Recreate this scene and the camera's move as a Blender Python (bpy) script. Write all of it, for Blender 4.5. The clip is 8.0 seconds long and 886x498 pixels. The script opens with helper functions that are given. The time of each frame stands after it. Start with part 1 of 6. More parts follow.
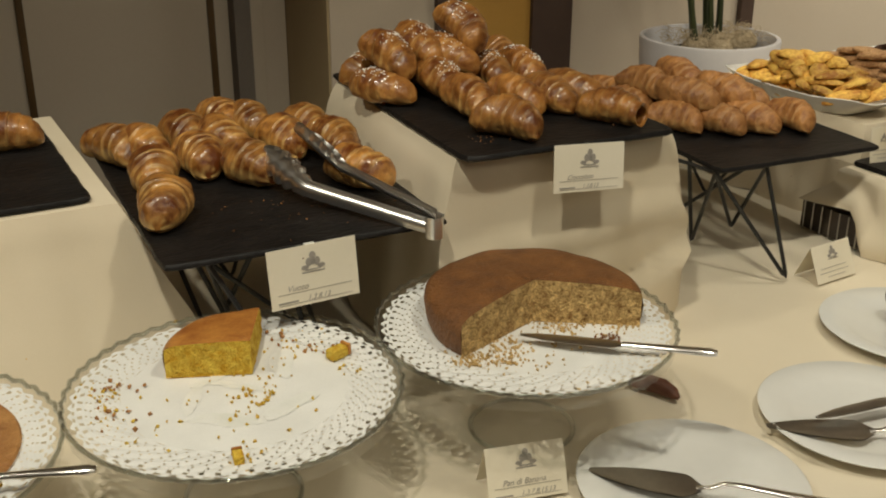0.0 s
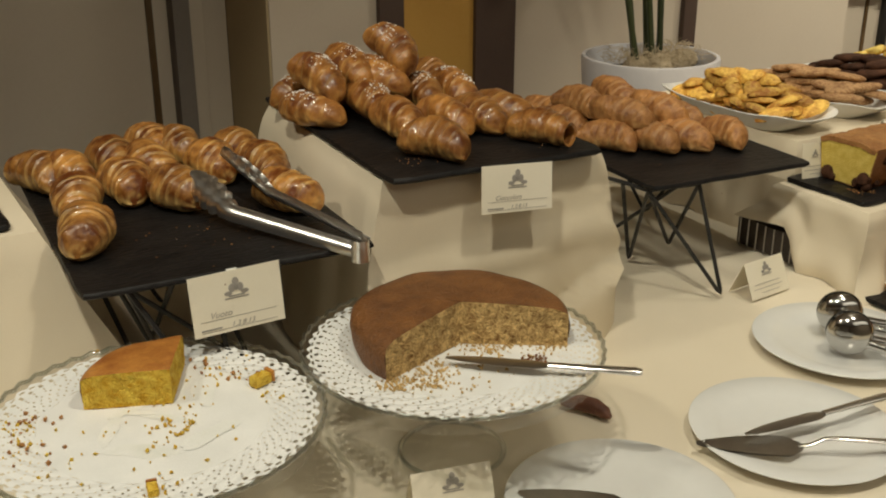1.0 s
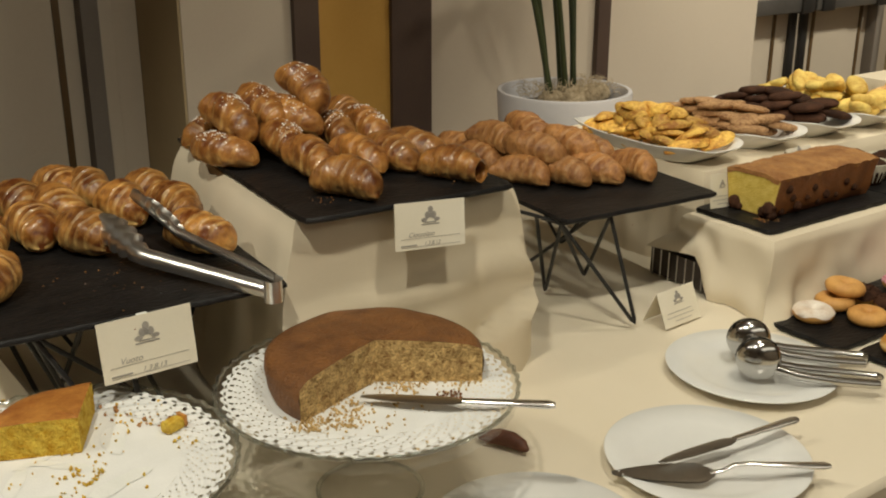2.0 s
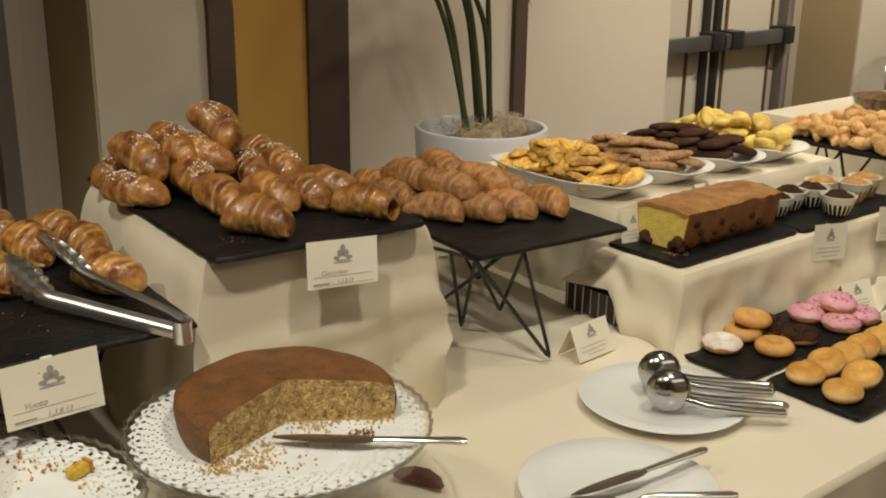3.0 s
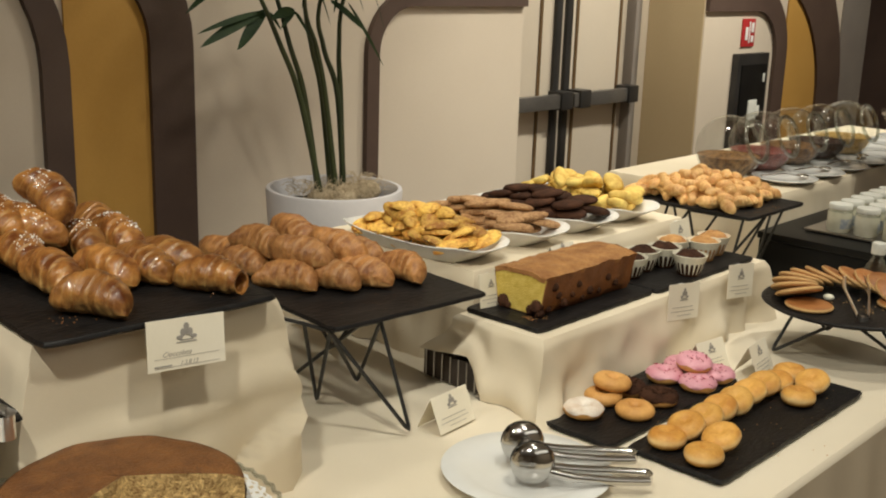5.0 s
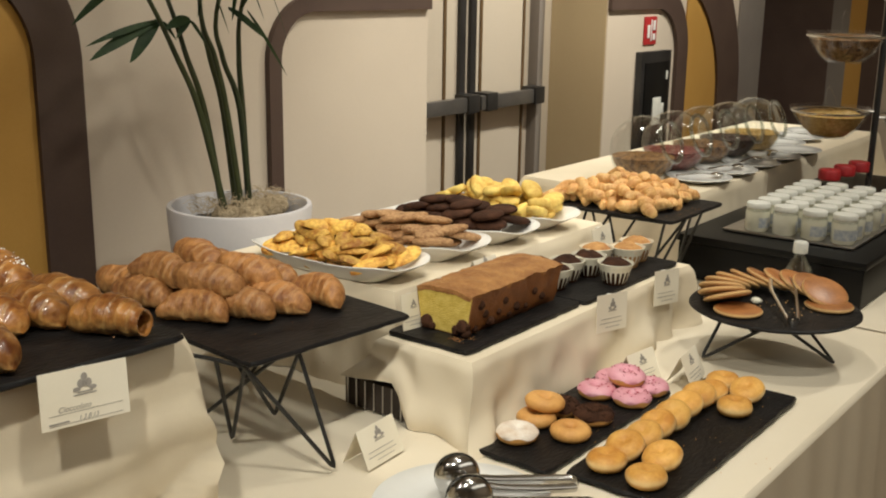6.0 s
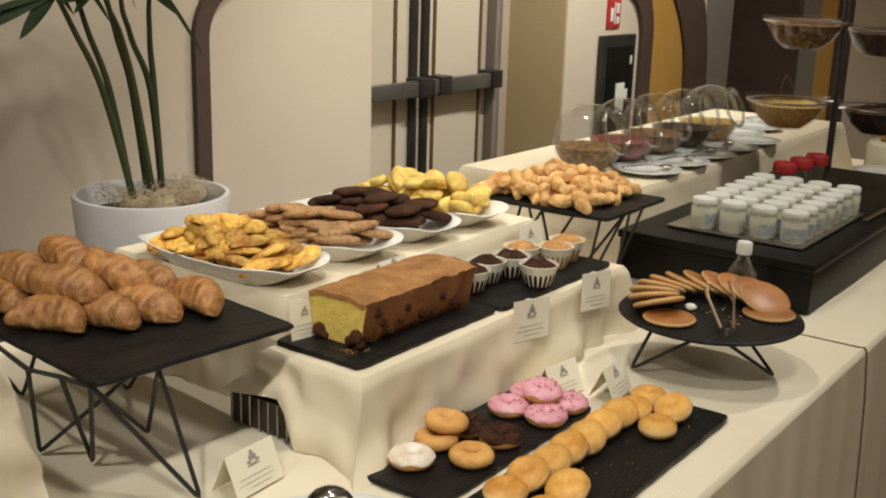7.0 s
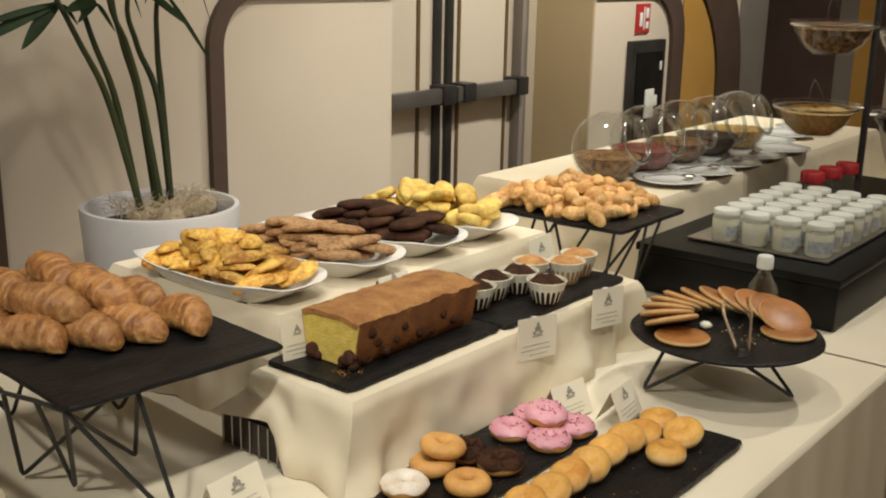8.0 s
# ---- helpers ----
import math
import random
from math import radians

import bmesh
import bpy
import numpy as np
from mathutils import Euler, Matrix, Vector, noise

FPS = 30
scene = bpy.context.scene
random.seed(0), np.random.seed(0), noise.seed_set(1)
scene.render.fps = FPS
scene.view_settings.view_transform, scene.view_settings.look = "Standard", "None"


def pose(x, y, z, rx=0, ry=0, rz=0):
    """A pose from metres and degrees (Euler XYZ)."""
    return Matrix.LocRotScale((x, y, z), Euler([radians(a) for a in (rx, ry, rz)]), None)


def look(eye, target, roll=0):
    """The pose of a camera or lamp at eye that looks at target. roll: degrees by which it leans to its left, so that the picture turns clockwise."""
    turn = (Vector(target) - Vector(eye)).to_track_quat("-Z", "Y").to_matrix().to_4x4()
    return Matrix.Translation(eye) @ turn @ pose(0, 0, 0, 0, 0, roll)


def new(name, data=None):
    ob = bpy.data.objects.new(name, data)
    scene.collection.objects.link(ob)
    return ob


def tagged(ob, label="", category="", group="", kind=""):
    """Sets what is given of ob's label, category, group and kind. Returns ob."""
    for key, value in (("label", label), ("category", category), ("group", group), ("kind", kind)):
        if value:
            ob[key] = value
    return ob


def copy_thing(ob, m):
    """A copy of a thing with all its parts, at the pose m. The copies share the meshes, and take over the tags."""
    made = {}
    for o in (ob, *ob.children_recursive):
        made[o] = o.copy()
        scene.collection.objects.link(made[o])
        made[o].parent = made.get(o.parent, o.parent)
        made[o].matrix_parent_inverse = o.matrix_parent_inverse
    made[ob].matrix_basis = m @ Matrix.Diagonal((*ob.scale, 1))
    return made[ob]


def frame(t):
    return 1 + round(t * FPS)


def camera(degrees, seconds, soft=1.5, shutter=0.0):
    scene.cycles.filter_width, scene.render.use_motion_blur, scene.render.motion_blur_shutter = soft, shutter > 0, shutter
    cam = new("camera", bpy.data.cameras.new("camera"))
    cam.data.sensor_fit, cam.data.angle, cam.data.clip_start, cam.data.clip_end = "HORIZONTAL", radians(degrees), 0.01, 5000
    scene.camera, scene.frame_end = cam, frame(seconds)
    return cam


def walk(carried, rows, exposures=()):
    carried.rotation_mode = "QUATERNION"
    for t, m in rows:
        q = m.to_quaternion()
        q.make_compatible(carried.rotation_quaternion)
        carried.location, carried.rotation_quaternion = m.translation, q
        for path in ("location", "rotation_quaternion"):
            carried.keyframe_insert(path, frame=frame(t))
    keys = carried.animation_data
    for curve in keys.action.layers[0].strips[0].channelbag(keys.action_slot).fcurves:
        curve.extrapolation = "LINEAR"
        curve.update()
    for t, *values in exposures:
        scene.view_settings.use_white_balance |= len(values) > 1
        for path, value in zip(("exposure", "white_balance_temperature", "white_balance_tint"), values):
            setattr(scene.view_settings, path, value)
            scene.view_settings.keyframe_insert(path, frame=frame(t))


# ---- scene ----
cam = camera(45.2, 8.0, 2.0)
ROWS = [
    (0.0, 0.0987, -0.0071, 1.4304, 0.9895, 1.6146, 0.671, 0.23),
    (0.5, 0.1175, -0.0111, 1.4284, 1.0307, 1.6065, 0.6872, 0.06),
    (1.0, 0.1392, -0.0205, 1.43, 1.0978, 1.5786, 0.7062, 0.04),
    (1.5, 0.1466, -0.0258, 1.4345, 1.1642, 1.5477, 0.7355, 0.01),
    (3.0, 0.161, -0.0473, 1.4428, 1.3687, 1.4284, 0.84, 0.81),
    (3.5, 0.166, -0.0531, 1.4472, 1.4195, 1.3937, 0.868, 1.04),
    (4.0, 0.1774, -0.062, 1.4493, 1.4818, 1.3517, 0.9015, 1.07),
    (4.5, 0.1963, -0.0444, 1.447, 1.5543, 1.3279, 0.9248, 1.85),
    (6.0, 0.2687, 0.0861, 1.4489, 1.8069, 1.2658, 0.9567, 0.88),
    (6.5, 0.3686, 0.0915, 1.4369, 1.9288, 1.2348, 0.9287, 1.03),
    (7.0, 0.4829, 0.088, 1.4369, 2.0348, 1.2363, 0.9143, 1.69),
    (7.5, 0.5485, 0.0846, 1.438, 2.0773, 1.2608, 0.9096, 1.73),
    (8.0, 0.5708, 0.0812, 1.4375, 2.0796, 1.2889, 0.9231, 1.15),
]
EXPOSURES = [(0.0, -0.86, 6850, 4), (1.5, -0.76, 6800, 4), (3.0, -0.66, 6650, 5), (4.5, -0.55, 6500, 5), (6.0, -0.42, 6380, 6), (8.0, -0.44, 6330, 6)]
walk(cam, [(t, look((x, y, z), (a, b, c), roll)) for t, x, y, z, a, b, c, roll in ROWS], EXPOSURES)

# ---- world, lamps, exposure ----
world = bpy.data.worlds.new("world")
world.use_nodes = True
world.node_tree.nodes["Background"].inputs[0].default_value = (1.0, 0.87, 0.72, 1)
world.node_tree.nodes["Background"].inputs[1].default_value = 0.03
scene.world = world
WARM = (1.0, 0.93, 0.81)


def spot_lamp(x, y, z, tx, ty, tz, watts, cone=95, size=0.045):
    lamp = bpy.data.lights.new("ceiling_and_fill_spot", "SPOT")
    lamp.energy, lamp.color, lamp.spot_size, lamp.spot_blend, lamp.shadow_soft_size = watts, WARM, radians(cone), 0.7, size
    ob = new("ceiling_and_fill_spot", lamp)
    ob.matrix_world = look((x, y, z), (tx, ty, tz))
    return ob


def fill_panel(x, y, wide, deep, watts):
    lamp = bpy.data.lights.new("fill_panel", "AREA")
    lamp.shape, lamp.size, lamp.size_y, lamp.energy, lamp.color = "RECTANGLE", wide, deep, watts, WARM
    ob = new("fill_panel", lamp)
    ob.matrix_world = pose(x, y, 2.74)
    return ob


spot_lamp(-0.14, 0.22, 2.72, 0.76, 0.92, 0.85, 124, 66)
spot_lamp(0.98, 0.12, 2.72, 1.02, 1.05, 0.88, 80, 90, 0.08)
spot_lamp(-0.75, 1.25, 2.72, 0.75, 1.25, 0.95, 70, 58)
spot_lamp(1.48, 1.00, 2.72, 2.10, 0.90, 0.76, 46, 72, 0.03)
# next three are added fill for jar fronts, planter wall and far wall
spot_lamp(3.10, 0.35, 2.72, 3.1, 1.0, 0.85, 96, 80)
spot_lamp(3.10, 0.60, 2.72, 2.1, 2.4, 1.0, 62, 70, 0.22)
spot_lamp(5.10, 1.20, 2.72, 5.0, 2.4, 1.0, 150, 100)
spot_lamp(2.42, 1.45, 2.72, 2.25, 2.10, 0.95, 100, 88, 0.16)
# added fill, brightens the right exit door
spot_lamp(3.80, 1.30, 2.72, 3.8, 2.6, 1.0, 190, 85)
# unseen soft fill, added to lift the shade on front faces
fill_panel(1.9, -1.75, 4.6, 1.2, 34)

# ---- materials ----


def ramp_node(nt, pairs):
    node = nt.nodes.new("ShaderNodeValToRGB")
    els = node.color_ramp.elements
    while len(els) < len(pairs):
        els.new(0.5)
    for e, (at, col) in zip(els, pairs):
        e.position, e.color = at, (*col, 1)
    return node


def pbr(name, c1, c2, rough=0.6, scale=12.0, fine=120.0, bump=0.3, dist=0.001, metal=0.0, spec=0.5, wrinkle=0.0, coat=0.0, vary=0.0, sub=0.0, spread=(0.35, 0.65), fine_mix=0.25, layer=None, stretch=(1, 1, 1), bands=0.0):
    """A surface of two tones at two scales, with fine relief; layer: colour of the parts that the mesh marks with the attribute "layer"."""
    m = bpy.data.materials.new(name)
    m.use_nodes = True
    nt = m.node_tree
    b = nt.nodes["Principled BSDF"]
    tc = nt.nodes.new("ShaderNodeTexCoord")
    info = nt.nodes.new("ShaderNodeObjectInfo")
    shift = nt.nodes.new("ShaderNodeVectorMath")
    shift.operation = "MULTIPLY_ADD"
    nt.links.new(info.outputs["Random"], shift.inputs[0])
    shift.inputs[1].default_value = (7.3, 3.1, 5.7)
    nt.links.new(tc.outputs["Object"], shift.inputs[2])
    mp = nt.nodes.new("ShaderNodeMapping")
    mp.inputs["Scale"].default_value = stretch
    nt.links.new(shift.outputs[0], mp.inputs["Vector"])
    n1 = nt.nodes.new("ShaderNodeTexNoise")
    n1.inputs["Scale"].default_value, n1.inputs["Detail"].default_value = scale, 5
    n2 = nt.nodes.new("ShaderNodeTexNoise")
    n2.inputs["Scale"].default_value, n2.inputs["Detail"].default_value = fine, 4
    for n in (n1, n2):
        nt.links.new(mp.outputs[0], n.inputs["Vector"])
    mixf = nt.nodes.new("ShaderNodeMix")
    mixf.inputs[0].default_value = fine_mix
    nt.links.new(n1.outputs["Fac"], mixf.inputs[2])
    nt.links.new(n2.outputs["Fac"], mixf.inputs[3])
    fac = mixf.outputs[0]
    if bands:
        wv = nt.nodes.new("ShaderNodeTexWave")
        wv.inputs["Scale"].default_value, wv.inputs["Distortion"].default_value, wv.inputs["Detail Scale"].default_value = 95.0, 4.0, 2.0
        nt.links.new(tc.outputs["Object"], wv.inputs["Vector"])
        ad = nt.nodes.new("ShaderNodeMath")
        ad.operation = "MULTIPLY_ADD"
        nt.links.new(wv.outputs["Fac"], ad.inputs[0])
        ad.inputs[1].default_value = bands
        nt.links.new(mixf.outputs[0], ad.inputs[2])
        fac = ad.outputs[0]
    ramp = ramp_node(nt, [(spread[0], c1), (spread[1], c2)])
    nt.links.new(fac, ramp.inputs[0])
    out = ramp.outputs[0]
    if layer:
        at = nt.nodes.new("ShaderNodeAttribute")
        at.attribute_name = "layer"
        mx = nt.nodes.new("ShaderNodeMix")
        mx.data_type = "RGBA"
        nt.links.new(at.outputs["Fac"], mx.inputs[0])
        nt.links.new(out, mx.inputs[6])
        mx.inputs[7].default_value = (*layer, 1)
        out = mx.outputs[2]
    if vary:
        hsv = nt.nodes.new("ShaderNodeHueSaturation")
        mr = nt.nodes.new("ShaderNodeMapRange")
        mr.inputs[3].default_value, mr.inputs[4].default_value = 1 - vary, 1 + vary
        nt.links.new(info.outputs["Random"], mr.inputs[0])
        nt.links.new(mr.outputs[0], hsv.inputs["Value"])
        nt.links.new(out, hsv.inputs["Color"])
        out = hsv.outputs[0]
    nt.links.new(out, b.inputs["Base Color"])
    b.inputs["Roughness"].default_value, b.inputs["Metallic"].default_value = rough, metal
    b.inputs["Specular IOR Level"].default_value, b.inputs["Coat Weight"].default_value = spec, coat
    b.inputs["Coat Roughness"].default_value = 0.15
    if sub:
        b.inputs["Subsurface Weight"].default_value, b.inputs["Subsurface Scale"].default_value = sub, 0.006
    if wrinkle:
        n3 = nt.nodes.new("ShaderNodeTexNoise")
        n3.inputs["Scale"].default_value, n3.inputs["Detail"].default_value, n3.inputs["Distortion"].default_value = 7.0, 2, 0.2
        nt.links.new(tc.outputs["Object"], n3.inputs["Vector"])
    if bump:
        bp = nt.nodes.new("ShaderNodeBump")
        bp.inputs["Strength"].default_value, bp.inputs["Distance"].default_value = bump, dist
        nt.links.new(fac if bands else n2.outputs["Fac"], bp.inputs["Height"])
        if wrinkle:
            bw = nt.nodes.new("ShaderNodeBump")
            bw.inputs["Strength"].default_value, bw.inputs["Distance"].default_value = wrinkle, 0.02
            nt.links.new(n3.outputs["Fac"], bw.inputs["Height"])
            nt.links.new(bw.outputs[0], bp.inputs["Normal"])
        nt.links.new(bp.outputs[0], b.inputs["Normal"])
    return m


def glass(name, tint=(0.992, 0.995, 0.993), rough=0.02, low=0.02, high=0.22):
    m = bpy.data.materials.new(name)
    m.use_nodes = True
    nt = m.node_tree
    clear = nt.nodes.new("ShaderNodeBsdfTransparent")
    clear.inputs[0].default_value = (*tint, 1)
    shine = nt.nodes.new("ShaderNodeBsdfGlossy")
    shine.inputs["Roughness"].default_value = rough
    edge = nt.nodes.new("ShaderNodeLayerWeight")
    edge.inputs[0].default_value = 0.30
    share = nt.nodes.new("ShaderNodeMapRange")
    share.inputs[3].default_value, share.inputs[4].default_value = low, high
    nt.links.new(edge.outputs["Facing"], share.inputs[0])
    mix = nt.nodes.new("ShaderNodeMixShader")
    nt.links.new(share.outputs[0], mix.inputs[0])
    nt.links.new(clear.outputs[0], mix.inputs[1])
    nt.links.new(shine.outputs[0], mix.inputs[2])
    nt.links.new(mix.outputs[0], nt.nodes["Material Output"].inputs[0])
    return m


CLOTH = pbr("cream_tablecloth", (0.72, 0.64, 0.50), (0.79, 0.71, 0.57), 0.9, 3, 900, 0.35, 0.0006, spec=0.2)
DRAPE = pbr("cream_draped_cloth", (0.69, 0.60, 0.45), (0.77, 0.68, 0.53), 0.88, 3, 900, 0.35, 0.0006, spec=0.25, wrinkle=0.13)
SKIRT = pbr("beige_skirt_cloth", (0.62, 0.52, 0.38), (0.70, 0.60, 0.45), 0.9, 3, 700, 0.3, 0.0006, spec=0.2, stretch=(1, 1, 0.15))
SLATE = pbr("black_slate", (0.006, 0.0055, 0.0055), (0.017, 0.015, 0.0145), 0.46, 14, 70, 0.7, 0.003, spec=0.2, vary=0.15, fine_mix=0.4, stretch=(1, 2.5, 1))
WIRE = pbr("black_wire", (0.012, 0.012, 0.012), (0.02, 0.02, 0.02), 0.45, 30, 300, 0.1)
CROISSANT = pbr("croissant_crust", (0.12, 0.030, 0.005), (0.54, 0.255, 0.062), 0.36, 30, 95, 0.9, 0.006, vary=0.18, spec=0.45, layer=(0.80, 0.54, 0.20), coat=0.45, spread=(0.42, 0.66), stretch=(1.3, 1, 1), bands=0.02, fine_mix=0.3)
SUGARED_CRUST = pbr("sugared_croissant_crust", (0.13, 0.036, 0.007), (0.46, 0.205, 0.050), 0.38, 30, 95, 0.9, 0.006, vary=0.18, spec=0.45, layer=(0.70, 0.43, 0.15), coat=0.4, spread=(0.40, 0.66), stretch=(1.3, 1, 1), bands=0.02, fine_mix=0.3)
PALE_CROISSANT = pbr("pale_croissant_crust", (0.17, 0.058, 0.015), (0.44, 0.205, 0.064), 0.50, 34, 110, 0.9, 0.006, vary=0.15, bands=0.03, spread=(0.38, 0.64), layer=(0.60, 0.36, 0.15), stretch=(1.4, 1, 1), fine_mix=0.4)
SUGAR = pbr("pearl_sugar", (0.85, 0.83, 0.78), (0.92, 0.9, 0.86), 0.6, 50, 400, 0.2)
CHOCOLATE = pbr("dark_chocolate", (0.022, 0.009, 0.005), (0.075, 0.032, 0.017), 0.8, 40, 250, 0.9, 0.002, spec=0.15, vary=0.2)
PORCELAIN = pbr("white_porcelain", (0.74, 0.74, 0.72), (0.79, 0.79, 0.77), 0.12, 3, 60, 0.03, 0.0004, coat=0.4)
DISH_WHITE = pbr("white_glazed_dish", (0.78, 0.76, 0.72), (0.82, 0.80, 0.76), 0.2, 3, 60, 0.03, 0.0004, coat=0.3)
PAPER = pbr("white_doily_paper", (0.72, 0.72, 0.70), (0.80, 0.80, 0.78), 0.85, 20, 500, 0.4, 0.0006)
GREASE = pbr("greasy_paper", (0.72, 0.73, 0.69), (0.82, 0.82, 0.80), 0.45, 25, 300, 0.3, 0.0006)
CARD = pbr("cream_card", (0.78, 0.72, 0.58), (0.82, 0.76, 0.63), 0.7, 10, 300, 0.1, 0.0003)
INK = pbr("grey_print", (0.27, 0.25, 0.22), (0.36, 0.33, 0.30), 0.8, 30, 300, 0.0)
STEEL = pbr("polished_steel", (0.74, 0.72, 0.69), (0.82, 0.80, 0.77), 0.2, 20, 200, 0.05, 0.0004, metal=1.0)
CUP_STEEL = pbr("dark_reflecting_steel", (0.48, 0.47, 0.45), (0.58, 0.57, 0.55), 0.14, 20, 200, 0.1, 0.0006, metal=1.0)
TONG_STEEL = pbr("bright_steel", (0.82, 0.81, 0.79), (0.90, 0.89, 0.87), 0.3, 20, 200, 0.05, 0.0004, metal=1.0)
PALE_CRUMB = pbr("pale_crumb", (0.42, 0.27, 0.10), (0.66, 0.47, 0.22), 0.9, 80, 300, 0.5)
BRUSHED = pbr("worn_steel", (0.42, 0.40, 0.38), (0.52, 0.50, 0.47), 0.3, 30, 300, 0.15, 0.0004, metal=1.0)
GLASS = glass("clear_glass")
GLOBE_GLASS = glass("jar_glass", (0.955, 0.965, 0.955), 0.03, 0.015, 0.42)
GLASS_RIM = glass("thick_glass_rim", (0.86, 0.89, 0.87), 0.04, 0.12, 0.8)
CRUST = pbr("brown_cake_crust", (0.11, 0.040, 0.010), (0.25, 0.102, 0.027), 0.55, 30, 240, 1.0, 0.004, spread=(0.30, 0.70))
CRUMB = pbr("banana_cake_crumb", (0.24, 0.115, 0.028), (0.92, 0.64, 0.27), 0.9, 130, 380, 1.0, 0.006, fine_mix=0.4)
YELLOW_CRUMB = pbr("yellow_sponge", (0.72, 0.38, 0.02), (0.95, 0.68, 0.10), 0.9, 110, 400, 1.0, 0.006, fine_mix=0.3, vary=0.1, spread=(0.38, 0.6))
GOLD_CRUST = pbr("golden_cake_crust", (0.28, 0.09, 0.016), (0.54, 0.24, 0.05), 0.55, 36, 240, 0.5, 0.0012)
LOAF_CRUST = pbr("loaf_crust", (0.24, 0.092, 0.024), (0.47, 0.235, 0.075), 0.65, 26, 180, 1.0, 0.004, vary=0.05)
LOAF_SIDE = pbr("loaf_side_crust", (0.15, 0.050, 0.012), (0.27, 0.10, 0.026), 0.5, 26, 220, 0.8, 0.002)
LOAF_CRUMB = pbr("loaf_crumb", (0.66, 0.47, 0.08), (0.80, 0.62, 0.16), 0.9, 80, 400, 1.0, 0.003)
YELLOW_COOKIE = pbr("yellow_cookie", (0.42, 0.165, 0.022), (0.84, 0.53, 0.11), 0.6, 30, 150, 1.0, 0.005, vary=0.3, spread=(0.40, 0.60), fine_mix=0.4)
TAN_COOKIE = pbr("tan_biscuit", (0.25, 0.115, 0.042), (0.50, 0.29, 0.13), 0.75, 50, 200, 1.0, 0.004, vary=0.14, spread=(0.36, 0.58), fine_mix=0.4)
BISCUIT = pbr("golden_biscuit", (0.52, 0.29, 0.05), (0.86, 0.66, 0.18), 0.75, 40, 250, 0.7, 0.002, vary=0.12)
PUFF = pbr("puff_pastry", (0.48, 0.20, 0.05), (0.80, 0.50, 0.19), 0.5, 40, 200, 0.8, 0.003, vary=0.15, layer=(0.90, 0.66, 0.30))
DONUT = pbr("fried_dough", (0.47, 0.22, 0.055), (0.66, 0.36, 0.11), 0.6, 26, 200, 0.4, 0.001, vary=0.12)
BUN = pbr("soft_bun_dough", (0.48, 0.20, 0.03), (0.74, 0.42, 0.10), 0.55, 24, 180, 0.4, 0.001, vary=0.1, layer=(0.92, 0.72, 0.38))
SUGAR_DUST = pbr("sugar_dusted_glaze", (0.66, 0.52, 0.40), (0.84, 0.78, 0.70), 0.7, 50, 300, 0.4, 0.001)
PINK = pbr("pink_icing", (0.64, 0.27, 0.34), (0.76, 0.39, 0.46), 0.35, 30, 250, 0.3, 0.0012, vary=0.06)
RED_SPRINKLE = pbr("red_sprinkles", (0.30, 0.02, 0.05), (0.42, 0.04, 0.08), 0.5, 60, 300, 0.2)
PANCAKE = pbr("pancake_face", (0.26, 0.095, 0.026), (0.45, 0.19, 0.06), 0.4, 30, 260, 0.3, 0.0008, vary=0.1)
PANCAKE_RIM = pbr("pancake_rim", (0.55, 0.33, 0.13), (0.66, 0.42, 0.18), 0.8, 40, 260, 0.3, 0.0008, vary=0.08)
CUP_PAPER = pbr("muffin_paper", (0.74, 0.69, 0.54), (0.84, 0.80, 0.66), 0.8, 40, 300, 0.2, 0.0006)
MUFFIN = pbr("plain_muffin", (0.36, 0.16, 0.05), (0.58, 0.32, 0.11), 0.8, 60, 300, 0.9, 0.003)
BLACK_BOX = pbr("black_lacquer", (0.005, 0.005, 0.005), (0.010, 0.0095, 0.009), 0.4, 8, 200, 0.1, 0.0005, spec=0.2)
YOGHURT = pbr("white_yoghurt", (0.70, 0.68, 0.52), (0.80, 0.78, 0.66), 0.15, 10, 100, 0.05)
LID = pbr("white_foil_lid", (0.72, 0.72, 0.66), (0.84, 0.84, 0.78), 0.4, 20, 200, 0.2, 0.0006)
BLUE_LABEL = pbr("printed_label", (0.35, 0.40, 0.48), (0.66, 0.66, 0.62), 0.6, 90, 200, 0.0)
RED_CAP = pbr("red_plastic", (0.34, 0.015, 0.02), (0.44, 0.025, 0.03), 0.4, 10, 100, 0.05)
WALL = pbr("cream_wall_paint", (0.60, 0.51, 0.41), (0.64, 0.55, 0.445), 0.8, 2.0, 150, 0.12, 0.001)
REVEAL = pbr("beige_reveal_paint", (0.50, 0.39, 0.23), (0.54, 0.425, 0.26), 0.8, 2.0, 150, 0.12, 0.001)
OCHRE = pbr("ochre_wall_paint", (0.50, 0.27, 0.055), (0.55, 0.305, 0.07), 0.75, 3.0, 150, 0.12, 0.001)
BROWN = pbr("brown_trim_paint", (0.075, 0.045, 0.035), (0.095, 0.06, 0.045), 0.6, 6.0, 150, 0.12, 0.001)
GREY_WALL = pbr("grey_wall_paint", (0.20, 0.17, 0.15), (0.24, 0.21, 0.18), 0.8, 3.0, 150, 0.1)
DOOR_PAINT = pbr("cream_door_paint", (0.58, 0.50, 0.40), (0.62, 0.54, 0.44), 0.5, 2.0, 100, 0.08)
BRASS = pbr("brown_bronze_strip", (0.10, 0.06, 0.025), (0.15, 0.09, 0.04), 0.4, 8, 100, 0.1)
BLACK_METAL = pbr("black_metal", (0.015, 0.014, 0.014), (0.03, 0.028, 0.027), 0.4, 8, 100, 0.1)
GREY_METAL = pbr("grey_metal_bar", (0.15, 0.14, 0.13), (0.20, 0.19, 0.18), 0.35, 8, 100, 0.1, metal=0.6)
